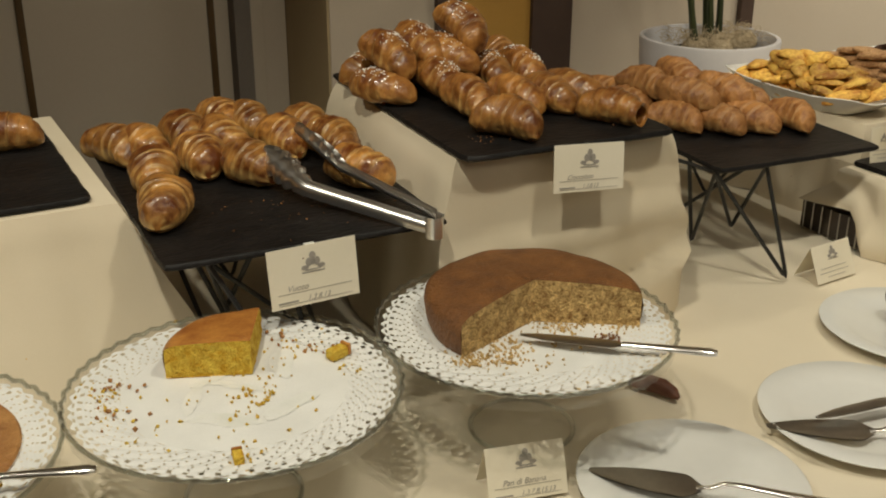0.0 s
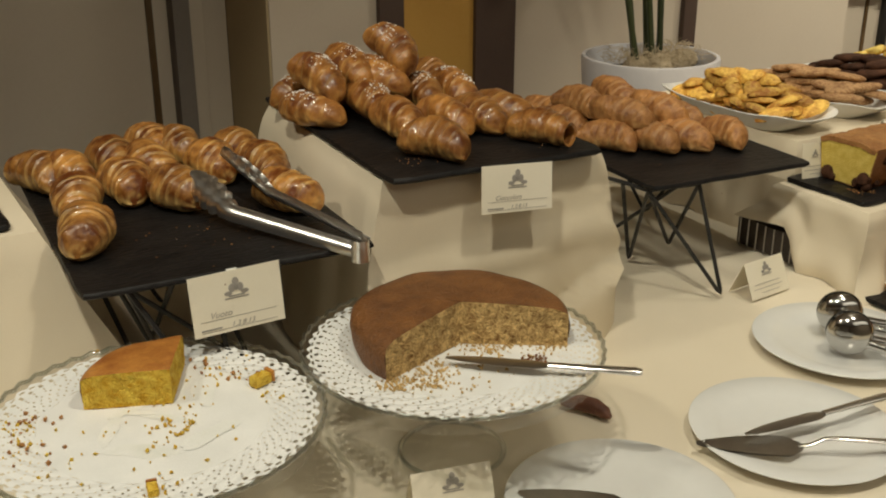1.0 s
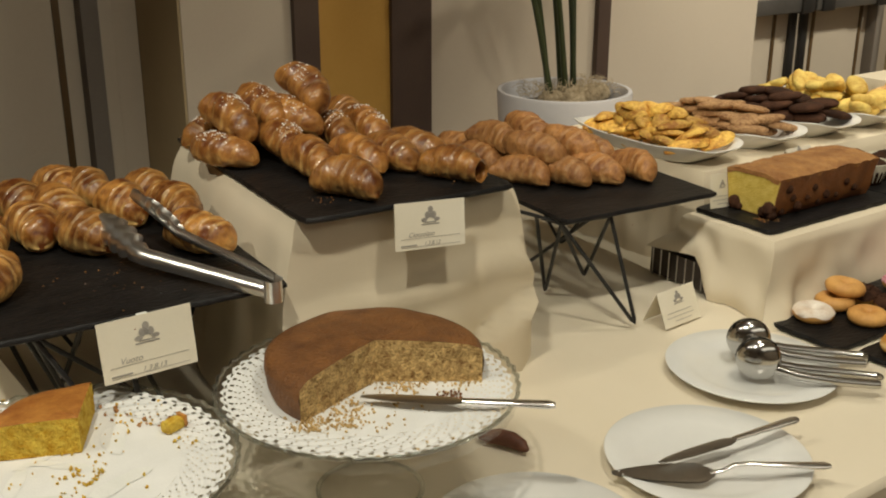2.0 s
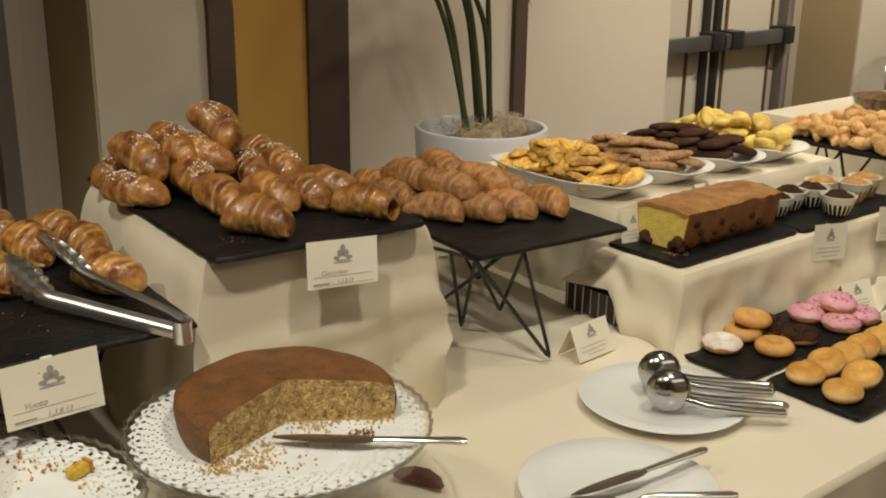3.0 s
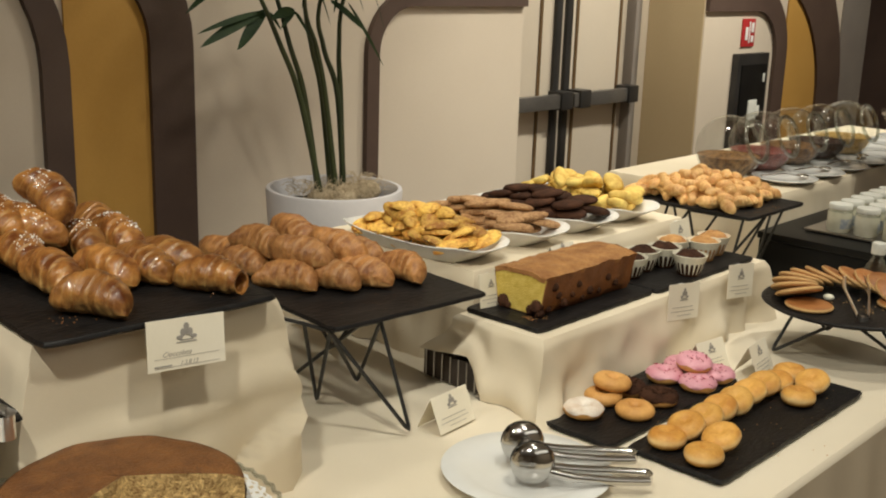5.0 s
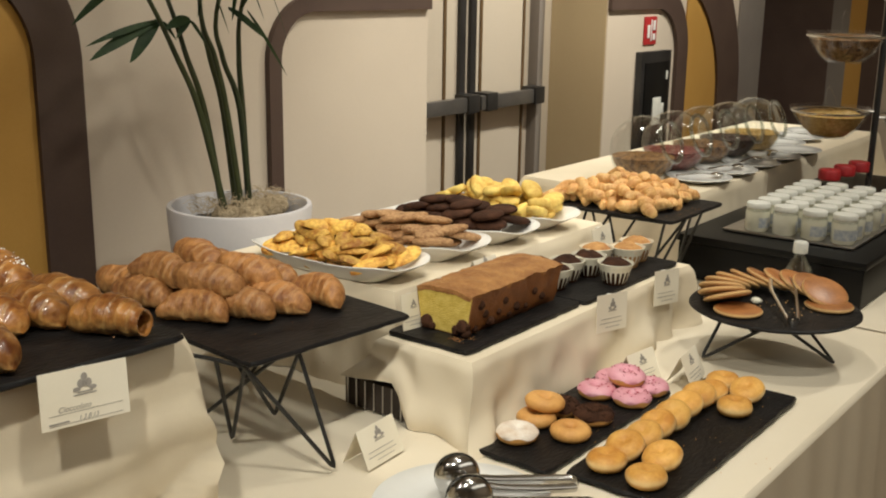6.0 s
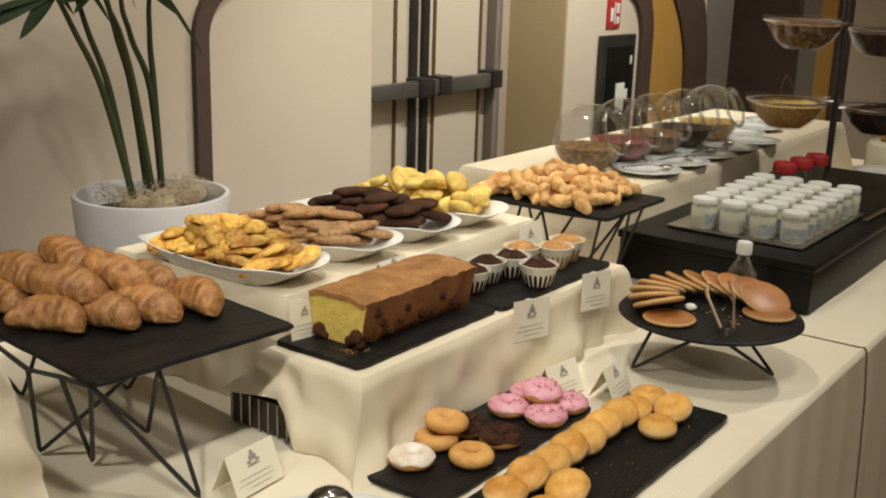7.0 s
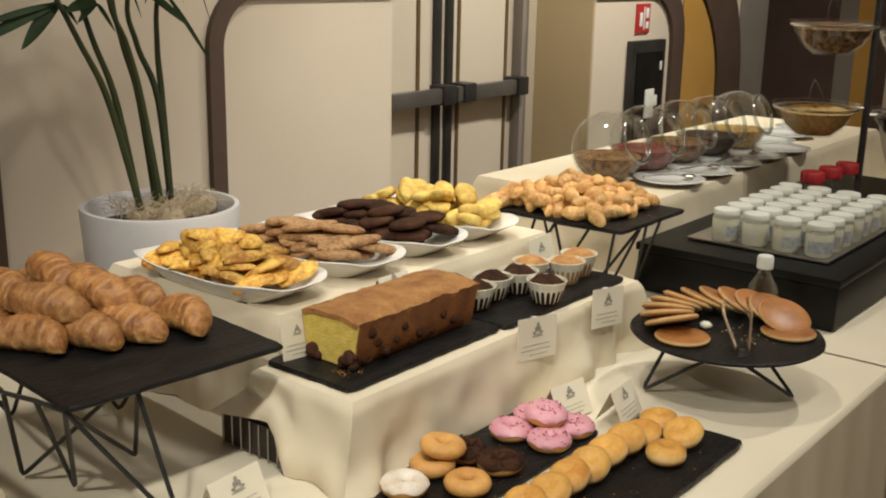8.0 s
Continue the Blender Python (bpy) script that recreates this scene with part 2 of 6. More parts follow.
POT = pbr("white_planter", (0.62, 0.60, 0.62), (0.68, 0.66, 0.68), 0.45, 5, 100, 0.08)
SOIL = pbr("dark_soil", (0.02, 0.015, 0.012), (0.05, 0.04, 0.03), 0.95, 60, 300, 1.0, 0.004)
FIBRE = pbr("coconut_fibre", (0.42, 0.32, 0.20), (0.66, 0.54, 0.37), 0.95, 90, 500, 1.0, 0.004)
STEM = pbr("palm_stem", (0.020, 0.030, 0.012), (0.055, 0.07, 0.025), 0.5, 20, 120, 0.3, stretch=(1, 1, 0.1))
LEAF = pbr("palm_leaf", (0.010, 0.022, 0.007), (0.026, 0.046, 0.013), 0.6, 20, 120, 0.3, spec=0.15)
CARPET = pbr("brown_carpet", (0.10, 0.065, 0.04), (0.16, 0.11, 0.07), 0.95, 6, 300, 0.8, 0.003)
CEILING = pbr("white_ceiling_paint", (0.76, 0.73, 0.68), (0.8, 0.77, 0.72), 0.9, 3, 150, 0.1)
SIGN_RED = pbr("red_sign", (0.40, 0.02, 0.025), (0.46, 0.03, 0.03), 0.5, 5, 80, 0.0)
SIGN_WHITE = pbr("white_print", (0.75, 0.74, 0.72), (0.8, 0.79, 0.77), 0.6, 5, 80, 0.0)
CEREAL = pbr("mixed_cereal", (0.07, 0.028, 0.010), (0.38, 0.20, 0.070), 0.8, 70, 200, 1.0, 0.006, vary=0.2)
FLAKES = pbr("corn_flakes", (0.46, 0.26, 0.06), (0.74, 0.50, 0.17), 0.7, 90, 200, 1.0, 0.006)
DARK_CEREAL = pbr("chocolate_cereal", (0.03, 0.013, 0.009), (0.09, 0.04, 0.025), 0.7, 90, 200, 1.0, 0.006)
RED_CEREAL = pbr("dried_red_fruit", (0.13, 0.025, 0.02), (0.30, 0.07, 0.05), 0.6, 90, 200, 1.0, 0.006)
WICKER = pbr("dark_crate", (0.03, 0.022, 0.018), (0.06, 0.045, 0.035), 0.7, 20, 200, 0.3)

# ---- mesh helpers ----


class Shape:
    """Vertices and faces of one mesh, filled piece by piece."""

    def __init__(self):
        self.v, self.f, self.layer = [], [], []

    def add(self, verts, faces, layer=None):
        n = len(self.v)
        self.v += [tuple(p) for p in verts]
        self.f += [tuple(i + n for i in f) for f in faces]
        self.layer += list(layer) if layer else [0.0] * len(verts)
        return self

    def box(self, x0, x1, y0, y1, z0, z1, bevel=0.0):
        bm = bmesh.new()
        bmesh.ops.create_cube(bm, size=1.0, matrix=Matrix.LocRotScale(((x0 + x1) / 2, (y0 + y1) / 2, (z0 + z1) / 2), None, (x1 - x0, y1 - y0, z1 - z0)))
        if bevel:
            bmesh.ops.bevel(bm, geom=list(bm.edges), offset=bevel, segments=2, profile=0.6, affect="EDGES")
        bm.verts.index_update()
        self.add([v.co[:] for v in bm.verts], [[v.index for v in f.verts] for f in bm.faces])
        bm.free()
        return self

    def grid(self, rows, close_u=False, close_v=False, layers=None):
        """rows: lists of points of one length; close_v joins each row's ends, close_u the first and last row."""
        h, w = len(rows), len(rows[0])
        faces = []
        for i in range(h if close_u else h - 1):
            for j in range(w if close_v else w - 1):
                a, b = i, (i + 1) % h
                c, d = j, (j + 1) % w
                faces.append((a * w + c, a * w + d, b * w + d, b * w + c))
        return self.add([p for r in rows for p in r], faces, [q for r in layers for q in r] if layers else None)

    def lathe(self, profile, n=32, wave=0.0, waves=0, cx=0.0, cy=0.0):
        """Turned form from (radius, height) pairs, outside first; wave: scalloped rim."""
        rows = []
        for r, z in profile:
            rows.append([(cx + r * (1 + wave * math.cos(waves * 2 * math.pi * k / n)) * math.cos(2 * math.pi * k / n), cy + r * (1 + wave * math.cos(waves * 2 * math.pi * k / n)) * math.sin(2 * math.pi * k / n), z) for k in range(n)])
        self.grid(rows, close_v=True)
        return self

    def cap(self, ring):
        return self.add(ring, [tuple(range(len(ring)))])

    def tube(self, pts, radius, n=8, closed=False, flat=1.0):
        pts = [Vector(p) for p in pts]
        rad = radius if isinstance(radius, (list, tuple)) else [radius] * len(pts)
        rows = []
        side = None
        for i, p in enumerate(pts):
            a = pts[i - 1] if i or closed else p
            b = pts[(i + 1) % len(pts)] if i < len(pts) - 1 or closed else p
            d = (b - a).normalized()
            ref = side if side is not None else (Vector((0, 0, 1)) if abs(d.z) < 0.9 else Vector((1, 0, 0)))
            s = (ref - d * ref.dot(d)).normalized()
            side = s
            t = d.cross(s)
            rows.append([p + rad[i] * (math.cos(2 * math.pi * k / n) * s * flat + math.sin(2 * math.pi * k / n) * t) for k in range(n)])
        self.grid(rows, close_u=closed, close_v=True)
        if not closed:
            self.cap(rows[0][::-1])
            self.cap(rows[-1])
        return self

    def bent(self, pts, radius, n=8, soft=4, flat=1.0):
        """A rod through the points with rounded bends."""
        pts = [Vector(p) for p in pts]
        out = [pts[0]]
        for a, b, c in zip(pts, pts[1:], pts[2:]):
            r = min((b - a).length, (c - b).length) * 0.2
            p, q = b + (a - b).normalized() * r, b + (c - b).normalized() * r
            out += [p * (1 - u) ** 2 + b * 2 * u * (1 - u) + q * u * u for u in (k / soft for k in range(soft + 1))]
        out.append(pts[-1])
        return self.tube(out, radius, n, flat=flat)

    def moved(self, m):
        self.v = [tuple(m @ Vector(p)) for p in self.v]
        return self

    def data(self, name, mat, sharp=38):
        me = bpy.data.meshes.new(name)
        me.from_pydata(self.v, [], self.f)
        if any(self.layer):
            at = me.attributes.new("layer", "FLOAT", "POINT")
            at.data.foreach_set("value", self.layer)
        bm = bmesh.new()
        bm.from_mesh(me)
        bmesh.ops.recalc_face_normals(bm, faces=list(bm.faces))
        bm.to_mesh(me)
        bm.free()
        me.materials.append(mat)
        me.shade_smooth()
        me.set_sharp_from_angle(angle=radians(sharp))
        return me


def part(name, shape, mat, parent=None, label="", sharp=38, at=None):
    me = shape if isinstance(shape, bpy.types.Mesh) else shape.data(name, mat, sharp)
    ob = new(name, me)
    if parent is not None:
        ob.parent = parent
    if at is not None:
        ob.matrix_basis = at
    return tagged(ob, label)


def thing(name, m, label, category, group="", kind=""):
    ob = new(name)
    ob.empty_display_size = 0.02
    ob.matrix_basis = m
    return tagged(ob, label, category, group, kind)


def single(name, shape, mat, m, label, category, group="", kind="", sharp=38):
    ob = part(name, shape, mat, None, "", sharp, m)
    return tagged(ob, label, category, group, kind)


def rnd(a, b):
    return random.uniform(a, b)


def wob(p, scale, seed=0.0):
    return noise.noise(Vector(p) * scale + Vector((seed, seed * 1.7, -seed)))


# ---- the room ----
T = 0.76            # table height
WY, DY = 2.42, 2.72  # wall face and door plane
TOP = 2.76


def structure(name, shape, mat, label, category="wall"):
    return tagged(part(name, shape, mat), label, category, kind="structure")


structure("floor", Shape().box(-3.0, 6.6, -3.0, 2.9, -0.1, 0.0), CARPET, "brown carpeted floor under the buffet", "floor")
structure("ceiling", Shape().box(-3.0, 6.6, -3.0, 2.9, TOP, TOP + 0.1), CEILING, "plain white ceiling over the room", "ceiling")
L0, L1, R0, R1 = -0.60, 1.114, 3.205, 4.467   # door openings
HEAD = 2.2
wall = Shape()
for a, b in ((-3.0, L0), (L1, R0), (R1, 6.24)):
    wall.box(a, b, WY, DY + 0.12, 0.0, TOP)
for a, b in ((L0, L1), (R0, R1)):
    wall.box(a, b, WY, DY + 0.12, HEAD, TOP)
structure("wall_north", wall, WALL, "cream painted wall with recessed exit doors")
structure("wall_west", Shape().box(-3.1, -3.0, -3.0, 2.9, 0, TOP), WALL, "plain cream painted side wall")
structure("wall_south", Shape().box(-3.0, 6.6, -3.1, -3.0, 0, TOP), WALL, "plain cream painted wall facing the buffet")
structure("wall_east", Shape().box(6.6, 6.7, -3.0, 2.9, 0, TOP), GREY_WALL, "grey painted end wall of the room")
for i, (a, b, mat, text) in enumerate(((2.13, 2.84, BROWN, "dark brown painted wall panel"), (2.03, 2.13, GREY_WALL, "grey painted wall strip"), (1.94, 2.03, OCHRE, "ochre painted wall strip"), (1.85, 1.94, BROWN, "dark brown painted wall strip"), (-3.0, 1.85, WALL, "cream painted wall panel"))):
    structure("wall_panel_%d" % (i + 1), Shape().box(6.56, 6.6, a, b, 0, TOP), mat, text + " on the end wall")
for x, name in ((L1, "reveal_1"), (R1, "reveal_2")):
    structure(name, Shape().box(x - 0.006, x + 0.001, WY + 0.004, DY, 0, HEAD), REVEAL, "beige painted reveal beside the exit door")


def band(points, wide, thick=0.02):
    """A flat band on the wall that follows points (x, z)."""
    rows = []
    pts = [Vector(p) for p in points]
    for i, p in enumerate(pts):
        d = (pts[min(i + 1, len(pts) - 1)] - pts[max(i - 1, 0)]).normalized()
        s = Vector((-d.y, d.x)) * wide / 2
        a, b = p - s, p + s
        rows.append([(a.x, WY - 0.001, a.y), (a.x, WY - thick, a.y), (b.x, WY - thick, b.y), (b.x, WY - 0.001, b.y)])
    sh = Shape().grid(rows, close_v=True)
    sh.cap(rows[0][::-1])
    return sh.cap(rows[-1])


def arch(x_post, x_end, z_top, r, wide):
    """Half of a round-cornered frame: a post, a quarter turn, a rail to x_end."""
    s = 1 if x_end > x_post else -1
    pts = [(x_post, 0.05), (x_post, 0.6), (x_post, z_top - r)]
    pts += [(x_post + s * r * (1 - math.cos(a)), z_top - r + r * math.sin(a)) for a in (math.pi / 2 * k / 10 for k in range(1, 11))]
    return pts + [((x_post + s * r + x_end) / 2, z_top), (x_end, z_top)]


structure("trim_1", band(arch(1.4385, L1, 1.60, 0.40, 0.070), 0.070), BROWN, "dark brown arched trim on the wall", "wall trim")
structure("trim_2", band(arch(2.467, R0, 1.372, 0.17, 0.050), 0.050), BROWN, "slim brown arched trim on the wall", "wall trim")
structure("trim_3", band(arch(5.20, R1, 1.385, 0.27, 0.117), 0.117), BROWN, "broad brown arched trim on the wall", "wall trim")
structure("wall_panel_6", Shape().box(1.470, 1.702, WY - 0.008, WY - 0.001, 0, 1.47), OCHRE, "ochre painted strip of wall")
structure("trim_4", band(arch(1.7555, 1.45, 1.53, 0.28, 0.128), 0.128, 0.022), BROWN, "broad dark brown arched trim beside ochre wall", "wall trim")
structure("wall_panel_8", Shape().box(5.25, 5.67, WY - 0.008, WY - 0.001, 0, 1.46), OCHRE, "ochre painted strip of wall")
structure("trim_5", band(arch(5.79, 5.00, 1.603, 0.753, 0.277), 0.277, 0.022), BROWN, "broad dark brown arched trim beside ochre wall", "wall trim")
structure("wall_panel_10", Shape().box(5.90, 6.24, WY - 0.012, WY - 0.001, 0, TOP), GREY_WALL, "grey painted strip of wall")


def exit_door(name, x0, x1, strips, seam, bar):
    d = thing(name, pose(0, 0, 0), "closed cream double exit door with bronze strips", "door", kind="structure")
    part("leaf", Shape().box(x0, x1, DY, DY + 0.05, 0.01, HEAD), DOOR_PAINT, d)
    for a in strips:
        part("strip", Shape().box(a - 0.009, a + 0.009, DY - 0.006, DY, 0.01, HEAD - 0.02, 0.002), BRASS, d, "thin bronze strip")
    for a in seam:
        part("stile", Shape().box(a - 0.020, a + 0.020, DY - 0.018, DY, 0.01, HEAD - 0.02, 0.004), BLACK_METAL, d, "black metal stile")
    if bar:
        part("push_bar", Shape().box(x0 + 0.05, 3.83, DY - 0.085, DY - 0.05, 0.925, 0.985, 0.008), GREY_METAL, d, "grey metal push bar")
        part("push_bar", Shape().box(3.84, x1 - 0.20, DY - 0.085, DY - 0.05, 0.925, 0.985, 0.008), GREY_METAL, d, "grey metal push bar")
        for a in (3.74, 3.87, x1 - 0.235):
            part("bracket", Shape().box(a, a + 0.075, DY - 0.095, DY - 0.017, 0.92, 0.995, 0.006), BLACK_METAL, d, "black bar bracket")
    part("jamb", Shape().box(x1 - 0.16, x1 - 0.115, DY - 0.05, DY + 0.01, 0, HEAD, 0.004), GREY_WALL, d, "grey door jamb")
    part("jamb", Shape().box(x1 - 0.113, x1 - 0.075, DY - 0.03, DY + 0.01, 0, HEAD, 0.004), DOOR_PAINT, d)
    part("jamb", Shape().box(x1 - 0.073, x1 - 0.008, DY - 0.018, DY + 0.01, 0, HEAD, 0.004), DOOR_PAINT, d)
    return d


exit_door("door_1", L0, L1, (0.443, 0.907), (-0.02, 0.03), False)
exit_door("door_2", R0, R1, (3.689, 3.936, 4.258), (3.794, 3.867), True)

cab = thing("hose_cabinet", pose(4.748, WY, 0.35), "black glazed fire hose cabinet with grey frame", "fire cabinet")
part("frame", Shape().box(0, 0.30, -0.035, -0.001, 0, 0.785, 0.004), BLACK_METAL, cab)
part("glass_door", Shape().box(0.03, 0.27, -0.042, -0.035, 0.03, 0.735, 0.002), BLACK_BOX, cab, "dark glass door")
part("latch", Shape().box(0.11, 0.19, -0.05, -0.042, 0.44, 0.57, 0.004).box(0.19, 0.22, -0.05, -0.042, 0.49, 0.54, 0.004), LID, cab, "pale latch plate")
part("catch", Shape().box(0.235, 0.25, -0.047, -0.042, 0.65, 0.69, 0.002), LID, cab)
sign = thing("fire_sign", pose(4.808, WY, 1.165), "red fire equipment sign with white pictogram", "sign")
part("plate", Shape().box(0, 0.12, -0.008, -0.001, 0, 0.128, 0.001), SIGN_RED, sign)
part("pictogram", Shape().box(0.025, 0.05, -0.011, -0.008, 0.03, 0.09, 0.002).box(0.06, 0.07, -0.011, -0.008, 0.015, 0.115, 0.002).box(0.08, 0.105, -0.011, -0.008, 0.02, 0.05, 0.002).box(0.08, 0.105, -0.011, -0.008, 0.065, 0.11, 0.002), SIGN_WHITE, sign, "white pictogram")

# ---- the buffet table and its risers ----
FRONT, BACK, TX0, TX1 = 0.567, 1.78, -1.2, 4.6
table = thing("buffet_table", pose(0, 0, 0), "long buffet table hidden under its cloth", "table")
part("tabletop", Shape().box(TX0 + 0.03, TX1 - 0.03, FRONT + 0.03, BACK - 0.03, T - 0.035, T - 0.006, 0.004), WICKER, table)
for x in (TX0 + 0.15, 1.0, 2.6, TX1 - 0.15):
    for y in (FRONT + 0.15, BACK - 0.15):
        part("leg", Shape().box(x - 0.02, x + 0.02, y - 0.02, y + 0.02, 0, T - 0.03, 0.003), BLACK_METAL, table)


def table_cloth(x0, x1, lift, name, label, hang):
    """Cloth over the table with a rounded front edge, then a pleated fall to the floor."""
    cloth = thing(name, pose(0, 0, 0), label, "tablecloth")
    nx = int((x1 - x0) / 0.035)
    rows = []
    for k in range(nx + 1):
        x = x0 + (x1 - x0) * k / nx
        row = []
        for j in range(25):
            y = BACK - (BACK - FRONT - 0.012) * j / 24
            z = T + lift - 0.003 + 0.003 * wob((x, y, 0), 3.5, 4)
            row.append((x, y, min(z, T + lift)))
        for a in (30, 60, 90):
            row.append((x, FRONT + 0.012 - 0.014 * math.sin(radians(a)) - lift, T + lift - 0.014 * (1 - math.cos(radians(a)))))
        rows.append(row)
    part("top_sheet", Shape().grid(rows), CLOTH, cloth)
    rows = []
    nx = int((x1 - x0) / 0.012)
    for k in range(nx + 1):
        x = x0 + (x1 - x0) * k / nx
        row = []
        for j in range(9):
            v = j / 8
            fold = 0.5 + 0.5 * math.sin(x * 46 + 2.0 * wob((x, 0, 0), 2.3, 1)) * (0.6 + 0.4 * wob((x, 0, 0), 5, 7))
            row.append((x, FRONT - 0.002 - lift - (0.004 + 0.03 * fold) * v ** 0.6 * hang, T + lift - 0.012 - (T - 0.02) * v))
        rows.append(row)
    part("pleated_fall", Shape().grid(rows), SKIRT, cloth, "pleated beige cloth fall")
    return cloth


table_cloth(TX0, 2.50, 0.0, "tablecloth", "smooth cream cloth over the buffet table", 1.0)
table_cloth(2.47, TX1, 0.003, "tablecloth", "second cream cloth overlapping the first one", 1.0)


def draped_riser(name, x0, x1, y0, y1, z1, label, flare=0.05, hem=None, seed=1.0, fold=0.018, z0=T, point=0.03, dent=0.02, ear=0.0, flap=0.0, flares=None, tuck=0.0, sweep=0.0, at=None):
    """A box on the table with a cloth over it: soft edges, slanting sides, folds at the corners. hem: height of the cloth's edge along the rim, or None."""
    r = thing(name, at or pose(0, 0, 0), label, "display riser")
    part("box", Shape().box(x0 + 0.03, x1 - 0.03, y0 + 0.03, y1 - 0.03, z0 + 0.001, z1 - 0.012, 0.003), WICKER, r, "dark box under the cloth")
    w, d = x1 - x0, y1 - y0
    ring = []
    for (ax, ay), (bx, by), (nx, ny) in (((x0, y0), (x1, y0), (0, -1)), ((x1, y0), (x1, y1), (1, 0)), ((x1, y1), (x0, y1), (0, 1)), ((x0, y1), (x0, y0), (-1, 0))):
        n = max(8, int(math.hypot(bx - ax, by - ay) / 0.012))
        for k in range(n):
            u = k / n
            ring.append((ax + (bx - ax) * u, ay + (by - ay) * u, nx, ny, min(u, 1 - u) * math.hypot(bx - ax, by - ay), u))
    rows = []
    steps = 28
    for j in range(steps + 1):
        v = j / steps
        row = []
        for x, y, nx, ny, edge, u in ring:
            cx, cy = (x0 + x1) / 2, (y0 + y1) / 2
            corner = math.exp(-edge / 0.035)
            low = z0 - 0.002
            if hem:
                low = max(low, hem(x, y))
            z = z1 - (z1 - low) * v
            side = 0 if ny < 0 else 1 if nx > 0 else 2 if ny > 0 else 3
            spread = flares[side] if flares else flare
            out = spread * v ** (0.8 if flares else 1.4) + 0.006 * math.sin(min(v * 12, 1.57))
            out += fold * v * (wob((x * 9, y * 9, v * 1.3), 1.0, seed) + 0.7 * wob((x * 22, y * 22, v * 2.0), 1.0, seed + 3))
            out += corner * point * v ** 1.2 - dent * v * math.exp(-((edge - 0.06) / 0.028) ** 2)
            if flap and side == 0 and u > 0.55:
                line = (v - 0.50 - 1.7 * (1 - u)) / 0.035
                out += flap * max(0.0, min(1.0, line)) - 0.5 * flap * math.exp(-(line + 1) ** 2)
            if flap and side == 0:
                out += 0.008 * math.sin(math.pi * min(1.0, max(0.0, (v - 0.40 + 0.14 * u) / 0.22))) + 0.006 * max(0.0, math.sin(5.2 * u + 2.2 * v)) * v
            gx, gy = math.copysign(1, x - cx), math.copysign(1, y - cy)
            if flares:
                other = (flares[1 if gx > 0 else 3] if side in (0, 2) else flares[0 if gy < 0 else 2]) * v ** 0.8
                px, py = (nx * out, ny * out + gy * other * corner) if nx else (nx * out + gx * other * corner, ny * out)
                if gx > 0 and gy < 0:
                    push = math.exp(-edge / 0.05) * ear * math.exp(-((v - 0.52) / 0.2) ** 2)
                    px += push * (0 if nx else 1)
                    py += tuck * max(0.0, v - 0.52) / 0.48 * math.exp(-edge / 0.07)
            else:
                dirx, diry = (nx + (gx - nx) * corner, ny + (gy - ny) * corner) if corner > 0.05 else (nx, ny)
                px, py = dirx * out, diry * out
                if sweep and gx < 0 and gy < 0:
                    px -= sweep * v ** 1.6 * math.exp(-edge / 0.05) * (1.0 if side == 0 else 0.6)
                    py -= 0.5 * sweep * v ** 1.6 * math.exp(-((edge - 0.03) / 0.03) ** 2)
            row.append((x + px, y + py, max(z + 0.004 * wob((x * 14, y * 14, 1), 1, seed) * v, z0 - 0.003)))
        rows.append(row)
    sh = Shape().grid(rows, close_v=True)
    nx, ny = max(2, int(w / 0.03)), max(2, int(d / 0.03))
    sh.grid([[(x0 + w * a / nx, y0 + d * b / ny, z1 + (0.0015 * wob((a, b, 0), 0.5, seed) if 0 < a < nx and 0 < b < ny else 0)) for b in range(ny + 1)] for a in range(nx + 1)])
    part("cloth", sh, DRAPE, r, "cream cloth draped over the box", 60)
    return r


draped_riser("draped_riser", -0.42, 0.335, 1.235, 1.68, 0.995, "tall display riser under a cream draped cloth", 0.10, seed=2.0)
draped_riser("draped_riser", -0.150, 0.166, -0.210, 0.225, 1.040, "square display riser under a cream draped cloth", 0.014, seed=5.0, fold=0.014, point=0.004, dent=0.014, ear=0.040, flap=0.015, tuck=0.035, flares=(0.004, 0.050, 0.02, 0.055), at=pose(0.874, 1.272, 0, 0, 0, -4))
draped_riser("draped_riser", 1.505, 2.262, 0.975, 1.158, 0.885, "low long display riser under a cream cloth", 0.02, lambda x, y: T - 0.002 + (0.065 * min(1, max(0, (y - 1.075) / 0.03)) if x < 1.53 else 0), seed=8.0, fold=0.022, point=0.010, dent=0.016, sweep=0.028)
draped_riser("draped_riser", 1.575, 2.27, 1.188, 1.60, 0.940, "raised display riser under a cream cloth behind another", 0.025, lambda x, y: T - 0.002, seed=11.0, fold=0.02)
draped_riser("draped_riser", 2.68, 4.3, 1.19, 1.66, 0.930, "long raised shelf under a cream cloth with cereal jars", 0.02, seed=14.0, fold=0.012)
crate = thing("wire_crate", pose(1.482, 1.124, T), "dark crate with white wire bars under the cloth", "crate")
part("body", Shape().box(0.008, 0.05, -0.030, 0.10, 0.0, 0.05, 0.003), WICKER, crate)
for k in range(7):
    part("bar", Shape().tube([(0.002, -0.026 + 0.019 * k, 0.001), (0.002, -0.026 + 0.019 * k, 0.052)], 0.0013, 6), BRUSHED, crate, "pale wire bar")


# ---- slates, wire stands ----


